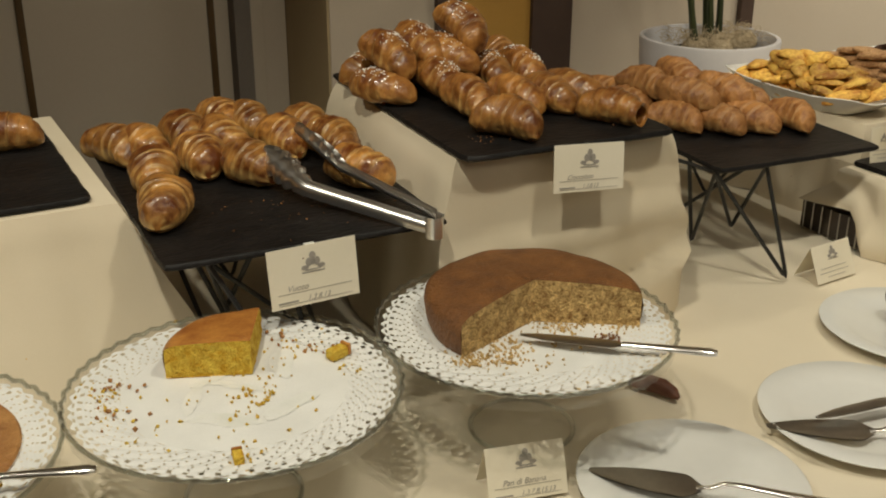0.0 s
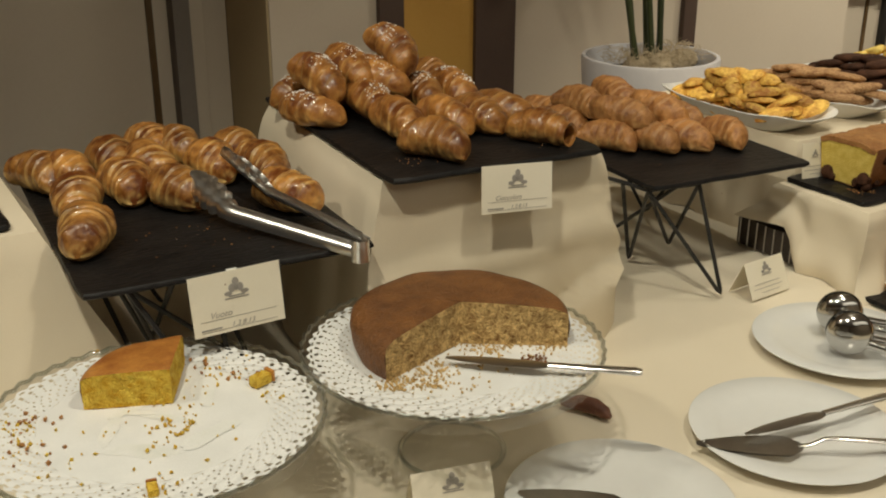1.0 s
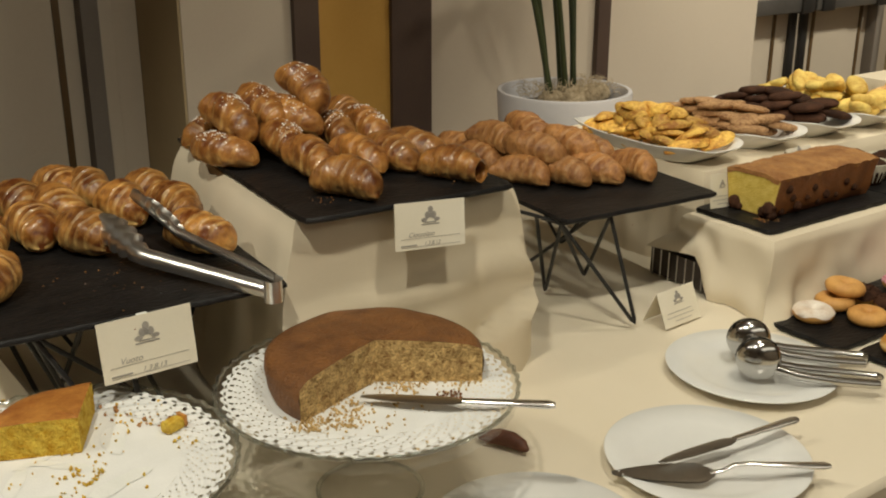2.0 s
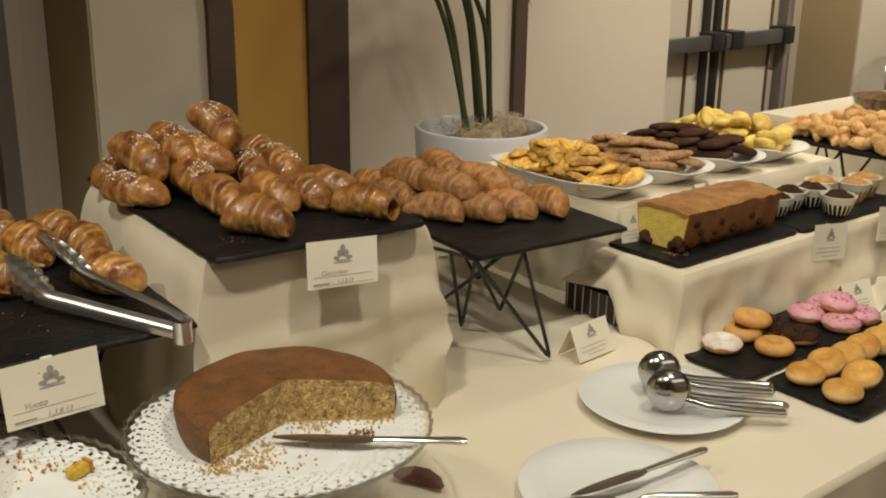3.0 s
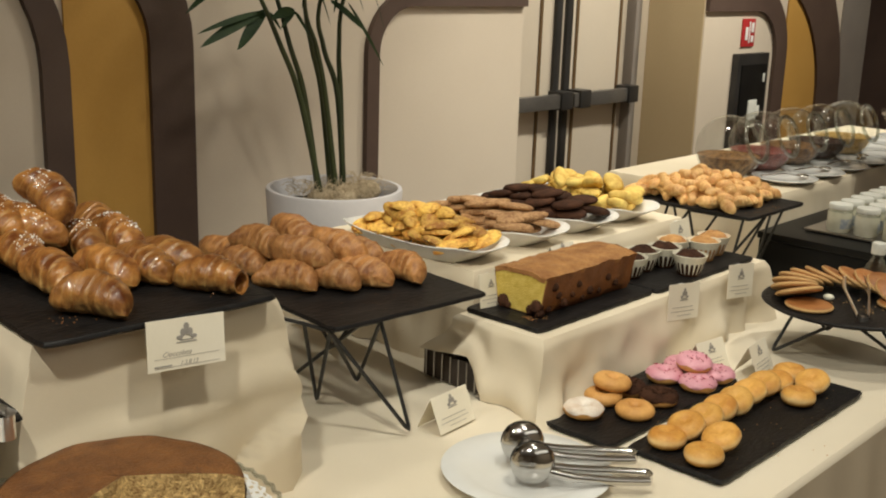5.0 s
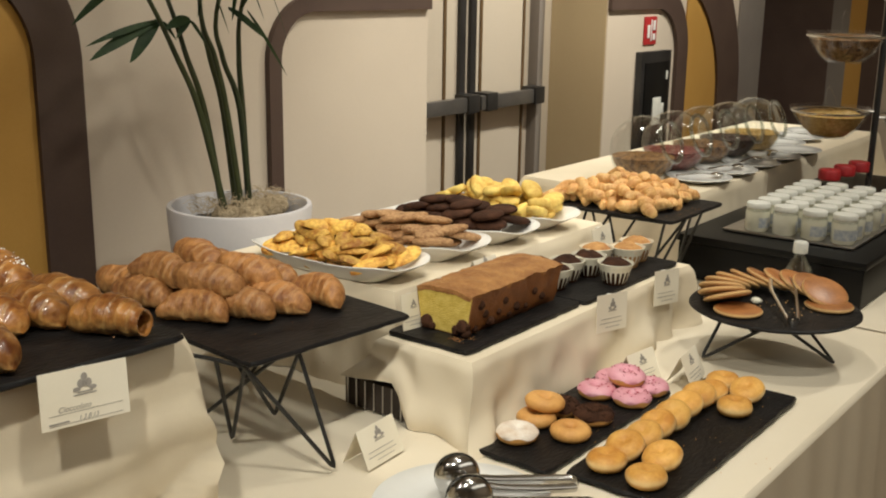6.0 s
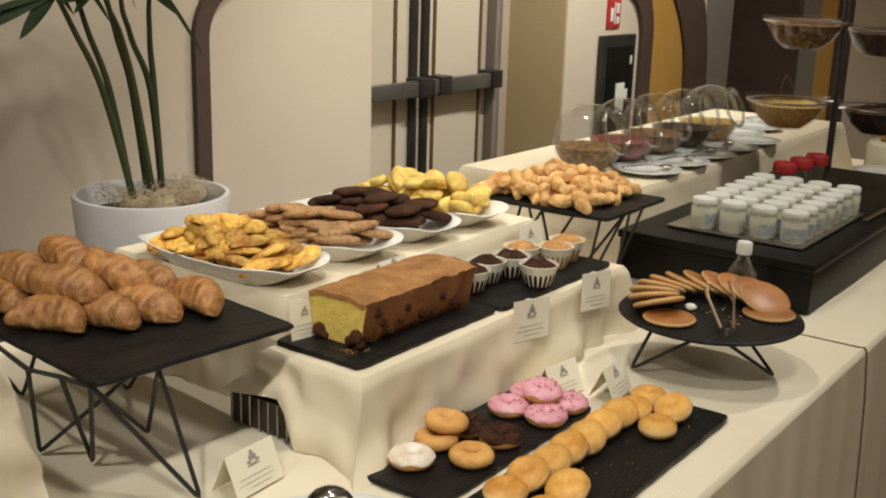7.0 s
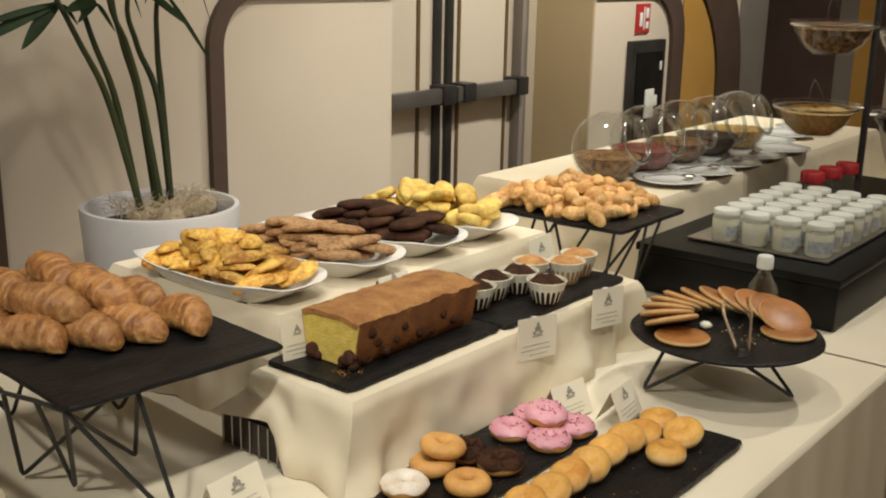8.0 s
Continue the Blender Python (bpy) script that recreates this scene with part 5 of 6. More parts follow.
def ring_mesh(R, r, name, mat, hole=True, sq=0.85, seed=0.0, half=False):
    rows = []
    for i in range(32):
        a = 2 * math.pi * i / 32
        ring = []
        for k in range(14):
            b = 2 * math.pi * k / 14
            g = 1 + 0.07 * wob((math.cos(a) * 1.4, math.sin(a) * 1.4, b * 0.4), 1.3, seed)
            q = R + r * math.cos(b) * g
            z = r * sq + r * sq * math.sin(b) * g
            if half:
                q = R + (r + 0.0010) * math.cos(b) * g
                z = r * sq + (r * sq + 0.0012) * math.sin(b) * g
                z = max(z, r * sq * (1.12 + 0.25 * math.sin(a * 5 + seed)))
            ring.append((q * math.cos(a), q * math.sin(a), max(z, 0)))
        rows.append(ring)
    return Shape().grid(rows, close_u=True, close_v=True).data(name, mat, 70)


DN = ring_mesh(0.0190, 0.0132, "dough_ring", DONUT, seed=1)
ICED = {"pink": ring_mesh(0.0190, 0.0132, "icing", PINK, seed=1, half=True), "choc": ring_mesh(0.0190, 0.0132, "icing", CHOCOLATE, seed=1, half=True), "sugar": ring_mesh(0.0190, 0.0132, "icing", SUGAR_DUST, seed=1, half=True)}


def doughnut(x, y, z, ice, label, tilt=0.0, lean=0.0):
    d = thing("doughnut", pose(x, y, z, lean, tilt, rnd(0, 360)), label, "doughnut", "ring doughnuts")
    part("dough_ring", DN, None, d)
    if ice:
        part("icing", ICED[ice], None, d, {"pink": "glossy pink icing", "choc": "dark chocolate icing", "sugar": "white sugar glaze"}[ice])
    if ice in ("pink", "choc"):
        s = Shape()
        for _ in range(26 if ice == "pink" else 90):
            a, b = rnd(0, 6.28), rnd(0.5, 2.6)
            q = 0.0190 + 0.0146 * math.cos(b)
            p = Vector((q * math.cos(a), q * math.sin(a), 0.0116 + 0.0130 * math.sin(b)))
            e = Vector((rnd(-1, 1), rnd(-1, 1), rnd(-0.2, 0.2))).normalized() * 0.0016
            s.tube([p - e, p + e], 0.0007, 5)
        part("sprinkle_layer", s, RED_SPRINKLE if ice == "pink" else CHOCOLATE, d, "small sprinkles on the icing")
    return d


ZS = T + 0.0085
for x, y, z, ice, text, tilt in [(1.533, 0.908, 0, "sugar", "white sugar glazed ring doughnut", 0), (1.592, 0.849, 0, None, "plain sugared ring doughnut", 0), (1.603, 0.918, 0, None, "plain golden ring doughnut under another", 0), (1.620, 0.915, 0.022, None, "plain golden ring doughnut stacked on another", 5),
                                 (1.668, 0.852, 0.0, "choc", "chocolate iced ring doughnut with sprinkles", 0), (1.665, 0.912, 0.0, "choc", "chocolate iced ring doughnut with sprinkles", 0), (1.766, 0.902, 0, "pink", "pink iced ring doughnut with sprinkles", 0), (1.773, 0.840, 0, "pink", "pink iced ring doughnut with sprinkles", 0),
                                 (1.806, 0.870, 0.022, "pink", "pink iced ring doughnut lying on two others", 6), (1.836, 0.840, 0, "pink", "pink iced ring doughnut with sprinkles", 0), (1.832, 0.905, 0, "pink", "pink iced ring doughnut with sprinkles", 0)]:
    doughnut(x, y, ZS + z, ice, text, tilt)

def bun_mesh(seed):
    """A flat round bun with a dimpled browned top and a paler band round its side."""
    rows, layers = [], []
    for i in range(15):
        q = i / 14
        a = math.pi * q
        row, lay = [], []
        for k in range(28):
            b = 2 * math.pi * k / 28
            g = 1 + 0.05 * wob((math.cos(b), math.sin(b), q), 1.6, seed)
            r = 0.0310 * math.sin(a) ** 0.62 * g
            dip = 0.0065 * math.exp(-(r / 0.0085) ** 2) if q > 0.5 else 0.0
            row.append((r * math.cos(b), r * 0.93 * math.sin(b), max(0.0, 0.0140 - 0.0145 * math.cos(a) - dip)))
            lay.append(max(0.0, 1 - abs(q - 0.52) / 0.14) * (0.65 + 0.6 * wob((math.cos(b), math.sin(b), 2), 2.0, seed)))
        rows.append(row)
        layers.append([min(1, max(0, v)) for v in lay])
    return Shape().grid(rows, close_v=True, layers=layers).data("soft_bun", BUN, 80)


BUNS = [bun_mesh(2.0 + 3 * k) for k in range(3)]
for k, (x, y, tilt) in enumerate([(1.532, 0.753, 0), (1.580, 0.747, -22), (1.630, 0.742, -24), (1.681, 0.745, -24), (1.730, 0.745, -24), (1.782, 0.746, -22), (1.832, 0.747, -20), (1.880, 0.748, -10), (1.937, 0.751, 0), (1.842, 0.690, 0), (1.905, 0.694, -18), (1.521, 0.684, 0), (1.581, 0.687, -20)]):
    b = new("soft_bun", BUNS[k % 3])
    b.matrix_basis = pose(x, y, ZS + (0.010 if tilt < -15 else 0.0), 0, tilt, rnd(-14, 14))
    tagged(b, "soft golden bun leaning in a row on slate" if tilt else "soft golden bun lying flat on slate", "bun", "soft buns")
crumbs(1.72, 0.70, ZS, [(0, 0, 0.07, 30), (0.15, -0.01, 0.04, 12)], BUN, "fine pale crumbs on the long slate", 0.0006, 0.0014)
crumbs(1.60, 0.86, ZS, [(0.02, -0.02, 0.02, 16), (0.1, 0, 0.05, 12)], DONUT, "fine pale crumbs on the doughnut slate", 0.0006, 0.0012)
crumbs(0.52, 1.16, ZA, [(0, 0, 0.05, 30), (0.03, 0.04, 0.03, 20)], CROISSANT, "pastry flakes on the slate", 0.0006, 0.0016)
crumbs(0.80, 1.09, ZB, [(-0.03, 0.01, 0.012, 18), (0.17, -0.02, 0.02, 14)], PALE_CROISSANT, "pastry flakes on the slate", 0.0006, 0.0016)
crumbs(1.30, 1.15, ZC, [(0, 0, 0.06, 20)], PALE_CROISSANT, "pastry flakes on the slate", 0.0005, 0.0012)

# ---- dishes of cookies ----


def dish(x0, x1, y0, y1, z, label):
    w, d = x1 - x0, y1 - y0

    def ring(sx, zz, up):
        out = []
        for k in range(64):
            a = 2 * math.pi * k / 64
            c, s = math.cos(a), math.sin(a)
            e = 0.5
            px, py = math.copysign(abs(c) ** e, c) * w / 2 * sx, math.copysign(abs(s) ** e, s) * d / 2 * sx
            lift = up * (abs(c * s) * 2) ** 2
            out.append((px, py, zz + lift))
        return out

    s = Shape().grid([ring(0.70, 0.0, 0), ring(0.74, 0.004, 0), ring(0.98, 0.026, 0.006), ring(1.0, 0.029, 0.007), ring(0.985, 0.030, 0.007), ring(0.74, 0.009, 0), ring(0.68, 0.006, 0)], close_v=True)
    s.cap(ring(0.70, 0.0, 0)[::-1])
    s.cap(ring(0.68, 0.006, 0))
    return single("serving_dish", s, DISH_WHITE, pose((x0 + x1) / 2, (y0 + y1) / 2, z), label, "dish", "cookie dishes", sharp=60)


def lumpy(w, d, h, seed, name, mat, rough=0.18, power=0.8):
    rows = []
    for i in range(9):
        a = math.pi * (i + 0.02) / 8.04
        rows.append([(w / 2 * math.sin(a) ** power * math.cos(b) * (1 + rough * wob((math.cos(b), math.sin(b), i * 0.3), 1.7, seed) + rough * 0.45 * wob((math.cos(b) * 2, math.sin(b) * 2, i * 0.6), 2.3, seed)), d / 2 * math.sin(a) ** power * math.sin(b) * (1 + rough * wob((math.cos(b), math.sin(b), i * 0.3 + 5), 1.7, seed)), max(0, h / 2 - h / 2 * math.cos(a) * (1 + rough * wob((b, i, 2), 1.0, seed)))) for b in (2 * math.pi * k / 18 for k in range(18))])
    s = Shape().grid(rows, close_v=True)
    s.cap(rows[0])
    s.cap(rows[-1])
    return s.data(name, mat, 70)


def shell_mesh(seed):
    """A scalloped shell-shaped cake: long, ribbed on its back, flat below."""
    rows = []
    for i in range(13):
        u = i / 12
        w = 0.021 * math.sin(math.pi * (0.06 + 0.90 * u)) ** 0.55 * (0.72 + 0.40 * u)
        row = []
        for k in range(24):
            a = 2 * math.pi * k / 24
            rib = 1 + 0.07 * math.cos(7 * a) * (math.sin(a) > 0) * u + 0.10 * wob((u * 2, math.cos(a), math.sin(a)), 1.3, seed)
            row.append(((u - 0.5) * 0.068, w * rib * math.cos(a), max(0.0, 0.004 + w * (0.62 if math.sin(a) > 0 else 0.2) * rib * math.sin(a))))
        rows.append(row)
    s = Shape().grid(rows, close_v=True)
    s.cap(rows[0][::-1])
    s.cap(rows[-1])
    return s.data("cookie", YELLOW_COOKIE, 60)


COOKIES = [shell_mesh(1.0 + k) for k in range(4)]
OVALS = [lumpy(0.080, 0.045, 0.015, 11 + k, "biscuit", TAN_COOKIE, 0.04, 0.55) for k in range(2)]
DARKS = [lumpy(0.070, 0.066, 0.017, 21 + k, "cookie", CHOCOLATE, 0.07, 0.55) for k in range(2)]
WEDGES = [lumpy(0.082, 0.042, 0.020, 31 + k, "biscuit", BISCUIT, 0.16, 0.42) for k in range(3)]
PUFFS = [croissant_mesh(0.050 + 0.005 * k, 0.0145, 0.010 - 0.008 * k, 41 + k, "pastry", PUFF) for k in range(4)]


def heap(meshes, cx, cy, z, w, d, layers, name, label, category, group, size, tilt=16, yaw=None):
    """Pieces laid in layers that shrink upward, each with its own turn and tilt."""
    for j, (share, dz, count) in enumerate(layers):
        cols = max(1, round(math.sqrt(count * w / d) * 0.9))
        lines = max(1, math.ceil(count / cols))
        k = 0
        for a in range(lines):
            for b in range(cols):
                if k >= count:
                    break
                k += 1
                x = cx + w * share * ((b + 0.5 + rnd(-0.28, 0.28)) / cols - 0.5)
                y = cy + d * share * ((a + 0.5 + rnd(-0.28, 0.28)) / lines - 0.5)
                ob = new(name, random.choice(meshes))
                turn = rnd(0, 360) if yaw is None else yaw + rnd(-35, 35)
                ob.matrix_basis = pose(x, y, z + dz + rnd(0, 0.004), rnd(-tilt, tilt), rnd(-tilt, tilt), turn)
                tagged(ob, label, category, group)


DX = ((1.547, 1.712), (1.727, 1.898), (1.904, 2.066), (2.062, 2.224))
for (a, b), text in zip(DX, ("white dish heaped with yellow cookies", "white dish of tan oval biscuits", "white dish of dark chocolate cookies", "white dish of golden long biscuits")):
    dish(a, b, 1.190, 1.545, 0.9415, text)
heap(COOKIES, 1.630, 1.367, 0.954, 0.128, 0.27, [(0.78, 0.0, 14), (1.0, 0.011, 20), (0.85, 0.025, 16), (0.60, 0.039, 9), (0.34, 0.051, 4)], "cookie", "crumbly yellow butter cookie in a heap", "cookie", "yellow cookies", 0.05, 24)
heap(OVALS, 1.812, 1.367, 0.955, 0.130, 0.27, [(0.74, 0.0, 8), (0.95, 0.012, 12), (0.84, 0.026, 10), (0.52, 0.040, 5)], "biscuit", "tan oval biscuit in a heap", "biscuit", "tan oval biscuits", 0.07, 12, -25)
heap(DARKS, 1.985, 1.367, 0.955, 0.125, 0.27, [(0.72, 0.0, 7), (0.95, 0.014, 9), (0.8, 0.028, 7), (0.45, 0.042, 3)], "cookie", "dark chocolate cookie in a heap", "cookie", "chocolate cookies", 0.07, 13)
heap(WEDGES, 2.143, 1.367, 0.955, 0.140, 0.30, [(0.72, 0.0, 8), (0.95, 0.014, 12), (0.82, 0.029, 10), (0.52, 0.045, 6)], "biscuit", "golden long biscuit in a heap", "biscuit", "golden biscuits", 0.08, 20, 30)
heap(PUFFS, 2.435, 1.225, 0.957, 0.235, 0.27, [(1.04, 0.0, 46), (0.92, 0.014, 36), (0.70, 0.026, 18), (0.40, 0.038, 6)], "pastry", "small golden puff pastry in a heap on slate", "pastry", "small puff pastries", 0.04, 25)
crumbs(2.42, 1.09, 0.957, [(0, 0, 0.05, 30)], PUFF, "pastry flakes on slate", 0.0006, 0.0015)

# ---- pancakes, bottle ----
pk = Shape().lathe([(0.0005, 0.0), (0.041, 0.0), (0.044, 0.003), (0.044, 0.005), (0.041, 0.0078)], 36)
PKR = pk.data("rim", PANCAKE_RIM, 70)
pk = Shape().lathe([(0.0422, 0.0072), (0.039, 0.0086), (0.0005, 0.009)], 36)
PKF = pk.data("browned_face", PANCAKE, 70)
for k in range(13):
    a = radians(160 - 18.5 * k)
    r = 0.098
    flat = k in (0, 12)
    p = thing("pancake", pose(2.165 + r * math.cos(a), 0.755 + r * math.sin(a), 0.8655 + (0.001 if flat else 0.019), 0 if flat else 4, 0 if flat else -24, math.degrees(a) + 90), "small round brown pancake overlapping others" if not flat else "small round brown pancake lying flat", "pancake", "pancakes on the round slate")
    part("rim", PKR, None, p, "pale pancake rim")
    part("browned_face", PKF, None, p, "evenly browned pancake face")
crumbs(2.165, 0.745, 0.8655, [(0, -0.03, 0.035, 40), (0, 0.02, 0.01, 6)], PANCAKE_RIM, "fine crumbs on the round slate", 0.0008, 0.002)
single("butter_curl", Shape().grid(blob((0, 0, 0.006), 0.011, 3, 0.6), close_v=True), YOGHURT, pose(2.150, 0.785, 0.8652), "small pale butter curl on the round slate", "butter", sharp=80)
bt = thing("syrup_bottle", pose(2.452, 0.812, T), "clear syrup bottle with a white cap", "bottle")
part("body", Shape().lathe([(0.0005, 0.003), (0.030, 0.001), (0.0325, 0.006), (0.0325, 0.085), (0.028, 0.105), (0.014, 0.128), (0.012, 0.135), (0.012, 0.150), (0.0095, 0.150), (0.0095, 0.135), (0.025, 0.104), (0.0295, 0.084), (0.0295, 0.008), (0.0005, 0.007)], 32), GLOBE_GLASS, bt, "clear glass body", 60)
part("syrup", Shape().lathe([(0.0005, 0.0085), (0.0290, 0.009), (0.0292, 0.060), (0.0005, 0.0605)], 28), GOLD_CRUST, bt, "amber syrup inside")
part("cap", Shape().lathe([(0.0148, 0.141), (0.0152, 0.143), (0.0152, 0.162), (0.013, 0.165), (0.0005, 0.165)], 32), LID, bt, "white screw cap")
part("label", Shape().grid([[(0.0331 * math.cos(radians(a)), 0.0331 * math.sin(radians(a)), z) for a in range(170, 300, 10)] for z in (0.04, 0.085)]), GOLD_CRUST, bt, "brown paper label")
part("emblem", Shape().cap([(-0.0336 * math.cos(radians(70 + 22 * math.cos(2 * math.pi * k / 16))) * 1.0, -0.0336 * math.sin(radians(70 + 22 * math.cos(2 * math.pi * k / 16))), 0.063 + 0.013 * math.sin(2 * math.pi * k / 16)) for k in range(16)]), LID, bt, "pale round emblem")

# ---- black box with yoghurt jars ----
box = thing("chill_box", pose(2.578, 0.712, T + 0.003), "low black cooling box with a polished edge", "cooling box")
part("body", Shape().box(0, 1.15, 0, 0.435, 0.0, 0.088, 0.006), BLACK_BOX, box)
part("top_plate", Shape().box(-0.004, 1.154, -0.004, 0.439, 0.088, 0.106, 0.004), BLACK_BOX, box, "overhanging black top plate")
ZT = T + 0.1095
tray = thing("glass_tray", pose(2.665, 0.765, ZT), "dark glossy tray holding yoghurt jars", "tray")
part("sheet", Shape().box(0, 0.44, 0, 0.31, 0.002, 0.008, 0.002), BRUSHED, tray)
for x in (0.03, 0.41):
    for y in (0.03, 0.28):
        part("foot", Shape().box(x - 0.01, x + 0.01, y - 0.01, y + 0.01, 0, 0.003), BLACK_METAL, tray)
jar = thing("yoghurt_jar", pose(2.700, 0.800, ZT + 0.0085), "small glass yoghurt jar with a white lid", "yoghurt jar", "yoghurt jars on the tray")
part("glass_pot", Shape().lathe([(0.0005, 0.0), (0.025, 0.0), (0.028, 0.004), (0.0285, 0.045), (0.026, 0.052), (0.025, 0.056)], 28), YOGHURT, jar, "pot filled with white yoghurt")
part("label", Shape().grid([[(0.0291 * math.cos(radians(a)), 0.0291 * math.sin(radians(a)), z) for a in range(150, 291, 10)] for z in (0.010, 0.022, 0.034)]), BLUE_LABEL, jar, "printed paper label")
part("neck_ring", Shape().tube([(0.0272 * math.cos(2 * math.pi * k / 28), 0.0272 * math.sin(2 * math.pi * k / 28), 0.0505) for k in range(28)], 0.0016, 6, True), GLASS_RIM, jar, "glass neck ring", 70)
part("lid", Shape().lathe([(0.0265, 0.055), (0.0275, 0.056), (0.0275, 0.065), (0.026, 0.067), (0.0005, 0.0675)], 28), LID, jar, "white foil lid")
for i in range(7):
    for j in range(4):
        if i or j:
            copy_thing(jar, pose(2.700 + 0.0605 * i + rnd(-0.003, 0.003), 0.800 + 0.068 * j + rnd(-0.003, 0.003), ZT + 0.0085, 0, 0, rnd(0, 360)))
for i, (x, y) in enumerate(((3.16, 0.99), (3.255, 0.98), (3.35, 0.97))):
    b = thing("milk_bottle", pose(x, y, T + 0.1095), "clear glass milk bottle with a red cap", "bottle", "milk bottles")
    part("body", Shape().lathe([(0.0005, 0.002), (0.040, 0.0), (0.043, 0.006), (0.041, 0.03), (0.028, 0.062), (0.026, 0.075), (0.0235, 0.075), (0.026, 0.060), (0.038, 0.028), (0.040, 0.008), (0.0005, 0.006)], 32), GLASS, b, "clear glass body", 60)
    part("cap", Shape().lathe([(0.027, 0.068), (0.029, 0.070), (0.029, 0.092), (0.026, 0.096), (0.0005, 0.096)], 32), RED_CAP, b, "red plastic cap")
# made-up steel rod where blue light reflects on the cooling box
glint_rod = Shape().tube([(0, 0, 0.006), (0.18, -0.012, 0.012), (0.36, -0.03, 0.020)], 0.007, 10, flat=0.4)
single("ladle", glint_rod, STEEL, pose(3.03, 0.745, ZT, 0, 0, 0), "added steel rod in place of a blue reflection", "spoon")

# ---- cereal shelf ----
ZP = 0.931


def cereal_jar(x, y, fill, label, seed):
    R = 0.090
    j = thing("cereal_jar", pose(x, y, ZP, 0, 0, -90), label, "cereal jar", "cereal jars")
    c = Vector((0, 0, R - 0.006))
    tilt = Matrix.Translation(c) @ pose(0, 0, 0, 0, 70, 0)
    prof = [(0.0005, -R)]
    for i in range(1, 19):
        a = math.pi * i / 18 * 0.80
        prof.append((R * math.sin(a), -R * math.cos(a)))
    a = math.pi * 0.80
    rn = R * math.sin(a)
    zt = -R * math.cos(a)
    prof += [(rn * 0.98, zt + 0.004), (rn * 1.08, zt + 0.008), (rn * 1.08, zt + 0.014), (rn * 0.98, zt + 0.014), (rn * 0.92, zt + 0.006)]
    part("globe", Shape().lathe(prof, 48).moved(tilt), GLOBE_GLASS, j, "round clear glass globe with a slanting neck", 60)
    part("rim", Shape().tube([(rn * 1.07 * math.cos(2 * math.pi * k / 40), rn * 1.07 * math.sin(2 * math.pi * k / 40), zt + 0.011) for k in range(40)], 0.0055, 8, True).moved(tilt), GLASS_RIM, j, "thick rolled glass rim", 70)
    part("base", Shape().lathe([(0.0005, 0.0), (0.045, 0.0), (0.046, 0.003), (0.040, 0.006)], 32), GLASS, j, "flat glass base", 60)
    r = R - 0.0045
    top = -0.25 * R
    rows = []
    for i in range(11):
        a = math.pi * (i + 0.02) / 10 * 0.43
        rows.append([(r * math.sin(a) * math.cos(2 * math.pi * k / 30), r * math.sin(a) * math.sin(2 * math.pi * k / 30), c.z - r * math.cos(a)) for k in range(30)])
    q = r * math.sin(math.pi * 0.4309)
    zz = c.z - r * math.cos(math.pi * 0.4309)
    for i in range(1, 8):
        f = 1 - i / 7.2
        rows.append([(q * f * math.cos(2 * math.pi * k / 30), q * f * math.sin(2 * math.pi * k / 30), zz + 0.008 * wob((f * 8 * math.cos(k * 0.21), f * 8 * math.sin(k * 0.21), seed), 1.6, seed)) for k in range(30)])
    part("cereal", Shape().grid(rows, close_v=True), fill, j, "loose dry cereal", 80)
    return j


for k, (fill, text) in enumerate(((CEREAL, "round glass jar half full of brown muesli"), (RED_CEREAL, "round glass jar half full of dried red fruit"), (CEREAL, "round glass jar half full of mixed muesli"), (DARK_CEREAL, "round glass jar half full of chocolate cereal"), (FLAKES, "round glass jar half full of corn flakes"))):
    cereal_jar(2.838 + 0.168 * k, 1.385 - 0.008 * k, fill, text, k + 1.0)
for k in range(5):
    plate(2.93 + 0.165 * k, 1.262 - 0.004 * k, 0.088, "small white saucer with a spoon before a cereal jar", ZP)
    if k < 4:
        sp = thing("spoon", pose(2.93 + 0.165 * k, 1.255, ZP + 0.0165, 0, 0, 150 + 15 * k), "steel spoon lying on a white saucer", "spoon", "cereal spoons")
        part("bowl", Shape().grid(blob((-0.05, 0, 0.0), 0.018, k, 0.25, 0.05), close_v=True), STEEL, sp, "rounded spoon bowl", 80)
        part("handle", Shape().tube([(-0.034, 0, 0.0), (0.0, 0, 0.006), (0.08, 0, 0.004)], [0.003, 0.003, 0.005], 8, flat=0.5), STEEL, sp)
for k in range(3):
    plate(3.72 + 0.17 * k, 1.35, 0.095, "white porcelain plate on the cereal shelf", ZP)

# ---- tiered bowl stand ----
tw = thing("bowl_tower", pose(3.37, 0.945, T + 0.003), "chrome stand holding glass bowls of cereal", "tiered stand")
part("pole", Shape().lathe([(0.009, 0.0), (0.009, 0.66), (0.006, 0.67)], 20), BLACK_METAL, tw, "dark upright pole")
part("base", Shape().lathe([(0.10, 0.0), (0.10, 0.006), (0.02, 0.014), (0.012, 0.02)], 40), BLACK_METAL, tw)
part("finial", Shape().grid(blob((0, 0, 0.665), 0.022, 1, 1.0, 0.0), close_v=True).grid(blob((0, 0, 0.705), 0.016, 1, 1.0, 0.0), close_v=True), STEEL, tw, "chrome ball finial", 80)


